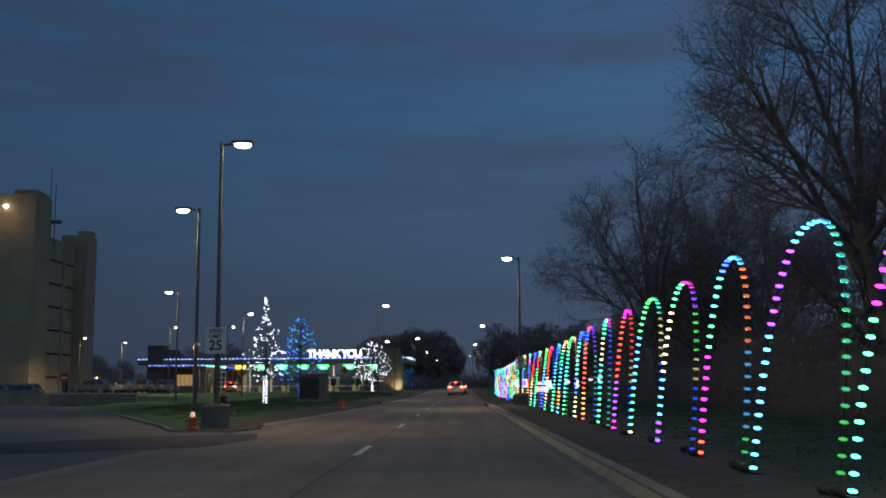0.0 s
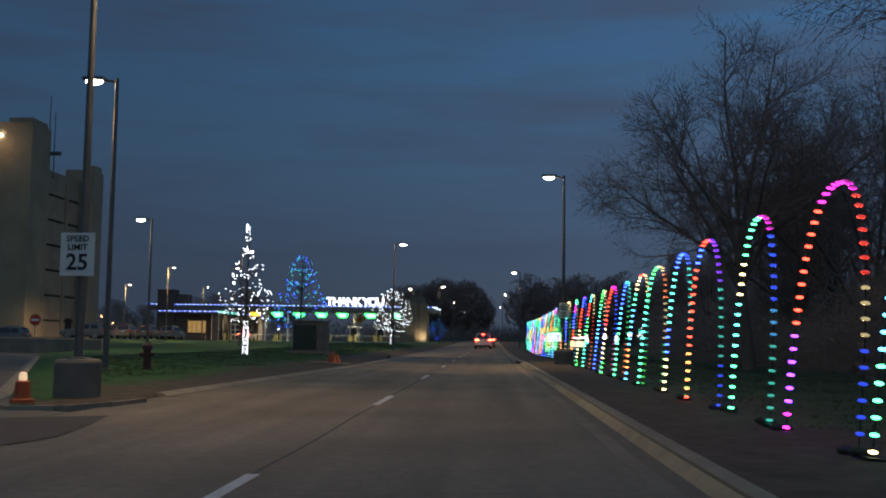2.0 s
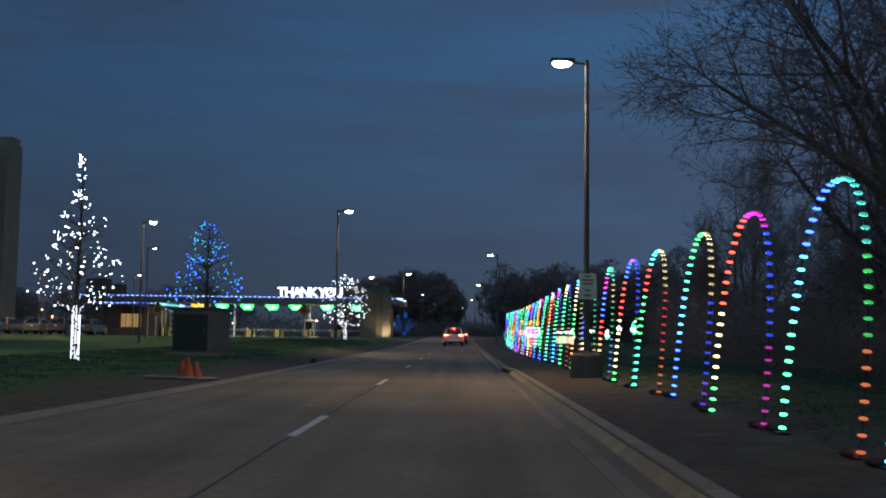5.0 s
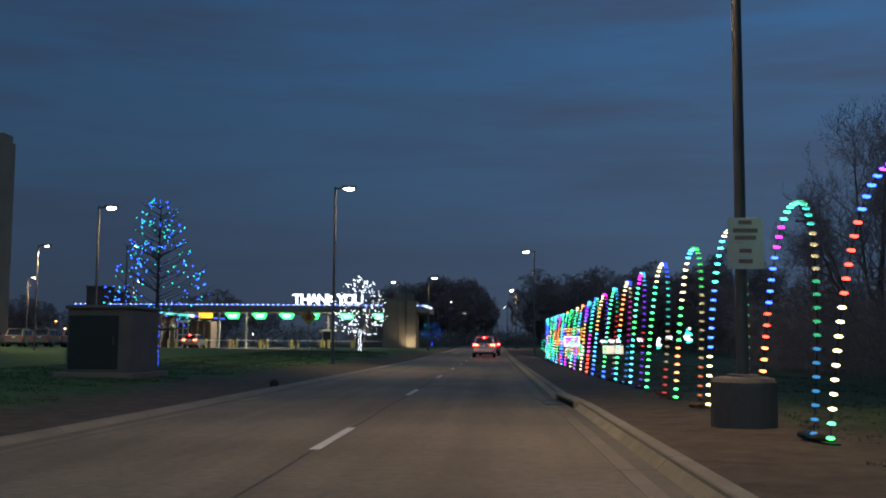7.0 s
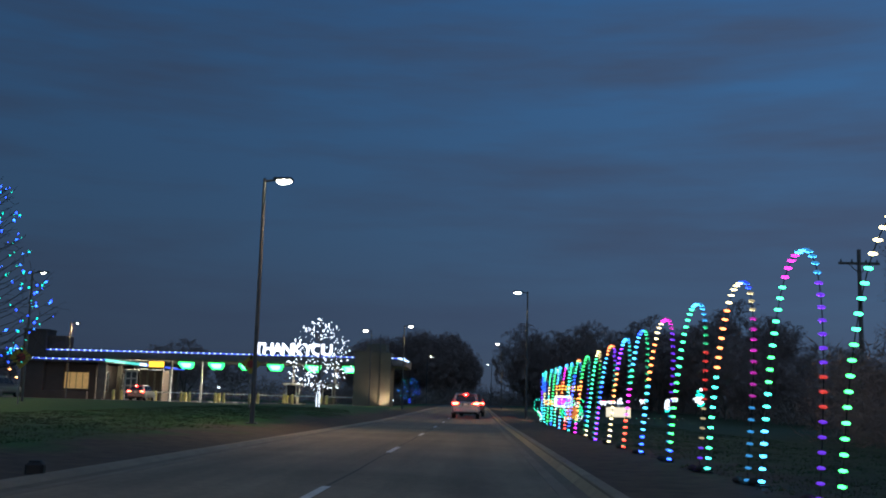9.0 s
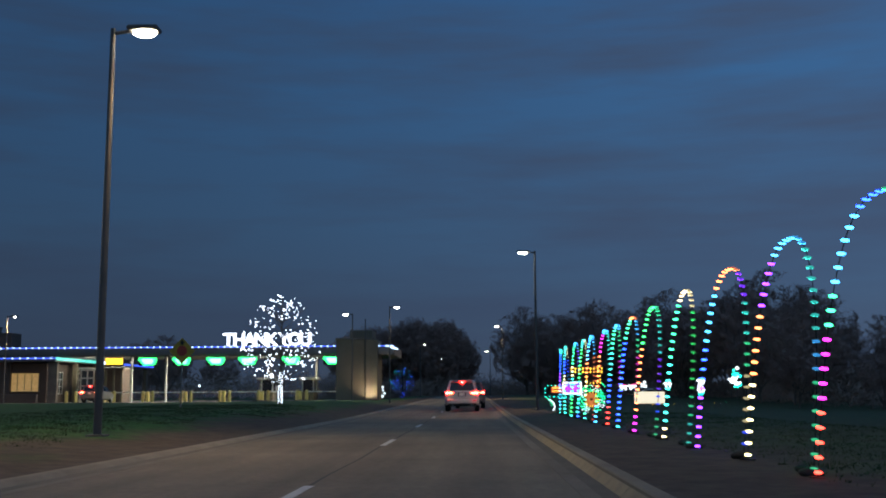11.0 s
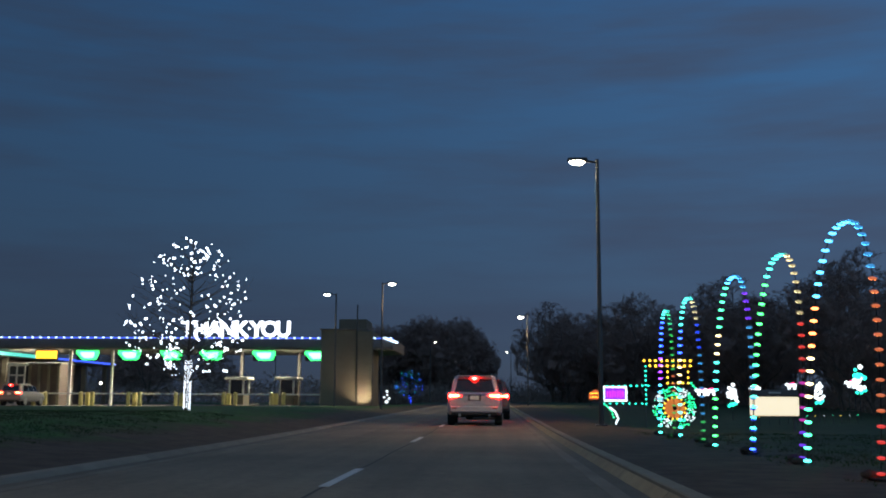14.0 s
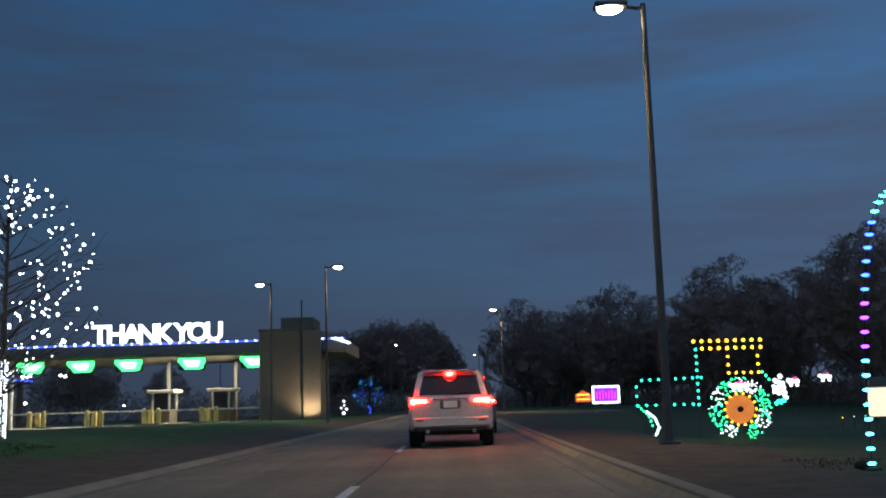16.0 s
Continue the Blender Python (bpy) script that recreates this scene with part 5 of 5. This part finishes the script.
# ---- car park building ----
cp = thing("parking_structure", -60.8, 155.0, 0.0, "tall beige precast parking structure with stair towers", "building")
part("stair_tower", Shape().box((0.1, -11.0, 14.2), (5.4, 5.6, 28.4), 0, 0.08), M_BEIGE, cp)
part("tower_cap", Shape().box((0.9, -11.0, 28.7), (3.2, 4.6, 0.7), 0, 0.05), M_BEIGE, cp)
part("stair_tower", Shape().box((-0.6, 12.2, 13.0), (4.2, 4.6, 26.0), 0, 0.08), M_BEIGE, cp)
part("tower_cap", Shape().box((0.4, 12.6, 26.4), (2.0, 2.6, 0.9), 0, 0.05), M_BEIGE, cp)
# One solid block, its near-black colour standing for shade within the decks.
part("deck_core", Shape().box((-16.5, 1.0, 11.0), (32.0, 17.5, 21.5), 0, 0.02), M_DARK, cp, "solid block coloured near-black for the shade in the parking decks")
for k in range(7):
    z = 1.2 + 3.55 * k
    part("deck_parapet", Shape().box((-0.55, 0.9, z), (0.5, 17.6, 3.25 if k else 3.3), 0, 0.04), M_BEIGE, cp)
    part("deck_parapet", Shape().box((-19.0, -7.9, z), (33.0, 0.5, 3.25 if k else 3.3), 0, 0.04), M_BEIGE, cp)
for k in range(6):
    part("pier", Shape().box((-7.0 - 5.2 * k, -8.0, 11.4), (0.8, 0.8, 22.8), 0, 0.04), M_BEIGE, cp)
part("pier", Shape().box((-0.5, 5.0, 11.4), (0.8, 0.8, 22.8), 0, 0.04), M_BEIGE, cp)
part("conduit", Shape().tube((2.2, -8.0, 0), (2.2, -8.0, 26), 0.12, None, 8), M_SILVER, cp)
part("mast", Shape().tube((2.6, -8.4, 24), (2.6, -8.4, 33.0), 0.09, 0.05, 8), M_POLE, cp)
part("mast", Shape().tube((2.9, -7.4, 22), (2.9, -7.4, 31.0), 0.09, 0.05, 8), M_POLE, cp)
part("camera_bracket", Shape().box((3.4, -8.4, 25.2), (1.8, 0.5, 0.5), 0, 0.1), M_POLE, cp)
part("door", Shape().box((-0.27, 7.5, 1.9), (0.08, 2.2, 3.0)), M_DARK, cp, "near-black panel for the shade inside a doorway")
for x, y, z in ((-1.4, -14.0, 26.6), (-14.0, -8.4, 20.0)):
    part("wall_lamp", Shape().box((x, y, z), (0.5, 0.25, 0.3), 0, 0.05), G_FARLAMP, cp, "lit wall lamp")
    li = bpy.data.lights.new("wall_light", "POINT")
    li.energy, li.color, li.shadow_soft_size = 110.0, (1.0, 0.72, 0.40), 0.3
    ob = new("wall_light", li)
    ob.parent = cp
    ob.matrix_basis = pose(x, y - 2.2, z - 1.2)
for k, (x, y, ln) in enumerate(((-30, 78, 10), (-37, 92, 12), (-24, 70, 6))):
    gr = thing("guard_wall", x, y, -0.03, "low pale concrete wall beside the driveway", "wall", "low walls by the driveway")
    part("wall", Shape().box((0, 0, 0.45), (ln, 0.3, 0.9), 0, 0.03), M_CONC, gr)


# ---- cars ----
def suv(x, y, z, rz, paint, lit, label, name="suv"):
    t = thing(name, x, y, z, label, "car", "", rz)
    # lower body: cross-sections from the tail forward (y, half width, bottom, top)
    def loft(secs, n_top):
        s = Shape()
        ring_n = len(secs[0])
        for sec in secs:
            s.v += sec
        for j in range(len(secs) - 1):
            for k in range(ring_n):
                a, b = j * ring_n + k, j * ring_n + (k + 1) % ring_n
                s.f.append((a, b, b + ring_n, a + ring_n))
                s.smooth.append(False)
        s.f += [tuple(range(ring_n)), tuple(range((len(secs) - 1) * ring_n, len(secs) * ring_n))]
        s.smooth += [False, False]
        return s

    def section(yy, w, zb, zt, belt=None):
        belt = belt or w
        return [(-w + 0.06, yy, zb), (-w, yy, zb + 0.10), (-w, yy, (zb + zt) * 0.52), (-belt + 0.02, yy, zt - 0.06), (-belt + 0.08, yy, zt),
                (belt - 0.08, yy, zt), (belt - 0.02, yy, zt - 0.06), (w, yy, (zb + zt) * 0.52), (w, yy, zb + 0.10), (w - 0.06, yy, zb)]

    body = loft([section(0.0, 0.86, 0.50, 1.02, 0.84), section(0.06, 0.93, 0.42, 1.10, 0.90), section(0.45, 0.965, 0.36, 1.12, 0.93), section(1.6, 0.97, 0.34, 1.10, 0.94),
                 section(3.2, 0.97, 0.34, 1.08, 0.94), section(4.2, 0.95, 0.36, 1.02, 0.90), section(4.7, 0.86, 0.42, 0.92, 0.82), section(4.8, 0.76, 0.48, 0.80, 0.72)], 0)
    part("body", body, paint, t)
    cab = loft([[(-0.86, 0.10, 1.06), (-0.72, 0.34, 1.62), (-0.62, 0.40, 1.70), (0.62, 0.40, 1.70), (0.72, 0.34, 1.62), (0.86, 0.10, 1.06)],
                [(-0.91, 1.0, 1.08), (-0.75, 1.0, 1.68), (-0.66, 1.0, 1.75), (0.66, 1.0, 1.75), (0.75, 1.0, 1.68), (0.91, 1.0, 1.08)],
                [(-0.91, 2.4, 1.08), (-0.75, 2.3, 1.67), (-0.66, 2.3, 1.74), (0.66, 2.3, 1.74), (0.75, 2.3, 1.67), (0.91, 2.4, 1.08)],
                [(-0.88, 3.5, 1.05), (-0.76, 3.1, 1.38), (-0.70, 2.9, 1.50), (0.70, 2.9, 1.50), (0.76, 3.1, 1.38), (0.88, 3.5, 1.05)]], 0)
    part("cabin", cab, paint, t)
    s = Shape().add([(-0.70, 0.125, 1.16), (0.70, 0.125, 1.16), (0.60, 0.315, 1.60), (-0.60, 0.315, 1.60), (-0.70, 0.16, 1.16), (0.70, 0.16, 1.16), (0.60, 0.35, 1.60), (-0.60, 0.35, 1.60)],
                    [(0, 1, 2, 3), (7, 6, 5, 4), (0, 4, 5, 1), (1, 5, 6, 2), (2, 6, 7, 3), (3, 7, 4, 0)])
    part("rear_window", s, M_CARGLASS, t)
    for sx in (-1, 1):
        s = Shape()
        for y0, y1, t0, t1 in ((0.55, 1.45, 0.75, 1.45), (1.55, 2.45, 1.55, 2.30), (2.52, 3.15, 2.38, 2.75)):
            s.add([(sx * 0.905, y0, 1.14), (sx * 0.905, y1, 1.14), (sx * 0.785, t1, 1.60), (sx * 0.785, t0, 1.60)], [(0, 1, 2, 3)])
        s.v = [(a + sx * 0.012, b, c) for a, b, c in s.v]
        part("side_window", s, M_CARGLASS, t)
        part("roof_rail", Shape().path([(sx * 0.60, 0.6, 1.76), (sx * 0.60, 0.7, 1.80), (sx * 0.60, 2.2, 1.79), (sx * 0.60, 2.3, 1.75)], 0.02, 6), M_CHROME, t)
        part("mirror", Shape().box((sx * 1.04, 3.0, 1.13), (0.20, 0.12, 0.15), 0, 0.04), paint, t)
        s = Shape().prism([(sx * x, z) for x, z in ((0.46, 1.01), (0.48, 1.06), (0.80, 1.12), (0.92, 1.11), (0.935, 0.93), (0.80, 0.93))], -0.03, 0.20)
        tl = part("tail_lamp", s, lit[0], t, "glowing red tail lamp")
        part("inner_lens", Shape().box((sx * 0.66, -0.04, 1.025), (0.26, 0.03, 0.06), 0, 0.01), lit[1], tl)
        part("bulb", Shape().ball((sx * 0.83, -0.03, 1.02), 0.06, 10, 6, (1.1, 0.5, 0.9)), G_BRAKE if lit[0] is G_TAIL else lit[0], tl)
        part("reflector", Shape().box((sx * 0.70, -0.025, 0.60), (0.16, 0.02, 0.04), 0, 0.005), M_SIGNRED, t)
        part("exhaust", Shape().tube((sx * 0.52, -0.05, 0.36), (sx * 0.52, 0.2, 0.36), 0.05, None, 10), M_CHROME, t)
        for yw in (0.92, 3.85):
            wh = part("wheel", Shape().tube((sx * 0.74, yw, 0.37), (sx * 0.97, yw, 0.37), 0.30, None, 20), M_SILVER, t)
            ty = Shape()
            ty.tube((sx * 0.71, yw, 0.37), (sx * 0.955, yw, 0.37), 0.37, None, 24)
            part("tyre", ty, M_RUBBER, wh)
    part("rear_bumper", Shape().box((0, 0.055, 0.56), (1.76, 0.16, 0.26), 0, 0.05), paint, t)
    part("lower_valance", Shape().box((0, 0.06, 0.40), (1.6, 0.14, 0.12), 0, 0.03), M_BLACK, t, "black lower bumper")
    bl_ = part("brake_lamp", Shape().ball((0, 0.24, 1.63), 0.10, 12, 8, (1.5, 0.8, 0.75)), lit[0], t, "glowing third brake lamp")
    part("inner_lens", Shape().ball((0, 0.155, 1.625), 0.045, 10, 6, (1.6, 0.6, 0.8)), G_BRAKE if lit[0] is G_TAIL else lit[0], bl_)
    part("spoiler", Shape().box((0, 0.30, 1.71), (1.20, 0.26, 0.045), 0, 0.015), paint, t)
    npn = part("plate_recess", Shape().box((0, -0.005, 0.95), (0.46, 0.03, 0.19), 0, 0.01), M_POLE, t)
    part("number_plate", Shape().box((0, -0.025, 0.95), (0.31, 0.012, 0.155), 0, 0.004), M_SIGN, npn)
    part("chrome_strip", Shape().box((0, -0.01, 1.07), (0.80, 0.03, 0.03), 0, 0.008), M_CHROME, t)
    part("wiper", Shape().path([(0.0, 0.10, 1.17), (0.42, 0.12, 1.24)], 0.012, 5), M_BLACK, t)
    part("aerial", Shape().box((0, 1.0, 1.79), (0.05, 0.16, 0.06), 0, 0.02), M_BLACK, t)
    part("underbody", Shape().box((0, 2.4, 0.33), (1.5, 4.2, 0.10), 0, 0.02), M_BLACK, t)
    return t


suv(0.38, 127.8, road_z(129), 0, M_BODY, (G_TAIL, G_TAIL2), "silver sport utility car ahead with its brake lamps lit")
suv(0.80, 137.0, road_z(138), 0, M_FASCIA, (G_TAIL, G_TAIL2), "dark car just ahead with its tail lamps lit", "car_ahead")
for x, y, rz in ((-47, 118, 90), (-52, 122, 80), (-41, 124, 95), (-45.2, 141, 4), (-42.4, 140.5, 2), (-39.8, 141.5, -3), (-48.3, 140, 0), (-37.4, 173.1, 0)):
    suv(x, y, ground_z(x, y) + 0.06 if y < 150 else PZ, rz, M_FASCIA, (G_TAIL, G_TAIL2) if y > 150 else (M_SIGNRED, M_SIGNRED), "dark car standing in the car park" if y < 150 else "dark car waiting in a toll lane", "parked_car")

# ---- far lights and grass ----
rng = random.Random(12)
for k in range(26):
    x, y = rng.uniform(-190, -48), rng.uniform(235, 285)
    b = thing("far_light", x, y, -0.05, "tiny far lamp on a short post", "lamp", "far lights behind the toll plaza")
    h = rng.uniform(1.5, 6.0)
    part("post", Shape().tube((0, 0, 0), (0, 0, h), 0.06, None, 6), M_POLE, b)
    part("globe", Shape().ball((0, 0, h), 0.16, 8, 6), rng.choice((G_FARLAMP, G_FARLAMP, G_WHITE, G_TBLUE, G_TAIL2)), b)


def grass(name, n, area, keep, seed, label, tall=0.07):
    """Short blades in tufts, thin where the earth is bare."""
    r = random.Random(seed)
    v, f = [], []
    x0, x1, y0, y1 = area
    while len(f) < n:
        x, y = r.uniform(x0, x1), r.uniform(y0, y1)
        if not keep(x, y) or noise.noise(Vector((x * 0.9, y * 0.9, seed))) + 0.5 * noise.noise(Vector((x * 4, y * 4, seed))) < r.uniform(-0.5, 0.25):
            continue
        z, k = ground_z(x, y) - 0.01, len(v)
        for _ in range(3):
            a, h = r.uniform(0, 2 * math.pi), tall * r.uniform(0.6, 1.6)
            ox, oy = x + r.uniform(-0.06, 0.06), y + r.uniform(-0.06, 0.06)
            k = len(v)
            v += [(ox - 0.009 * math.cos(a), oy - 0.009 * math.sin(a), z), (ox + 0.009 * math.cos(a), oy + 0.009 * math.sin(a), z), (ox + r.uniform(-0.05, 0.05), oy + r.uniform(-0.05, 0.05), z + h)]
            f.append((k, k + 1, k + 2))
    me = bpy.data.meshes.new(name)
    me.from_pydata(v, [], f)
    me.materials.append(M_GRASS)
    return tagged(new(name, me), label, "grass", "", "stuff")


grass("lawn_grass", 90000, (-15, -5.1, 28, 125), lambda x, y: on_lawn(x, y) and x > lawn_edge(y) + 1 and x < -6.9 + 1.4 * noise.noise(Vector((x * 0.4, y * 0.3, 3))), 3, "short green winter grass on the lawn", 0.035)
grass("verge_grass", 60000, (4.4, 11, 2, 118), lambda x, y: x > kerb_right(y) + 2.2 + 1.2 * noise.noise(Vector((y * 0.6, 0, 5))), 9, "thin patchy grass on the brown verge", 0.035)
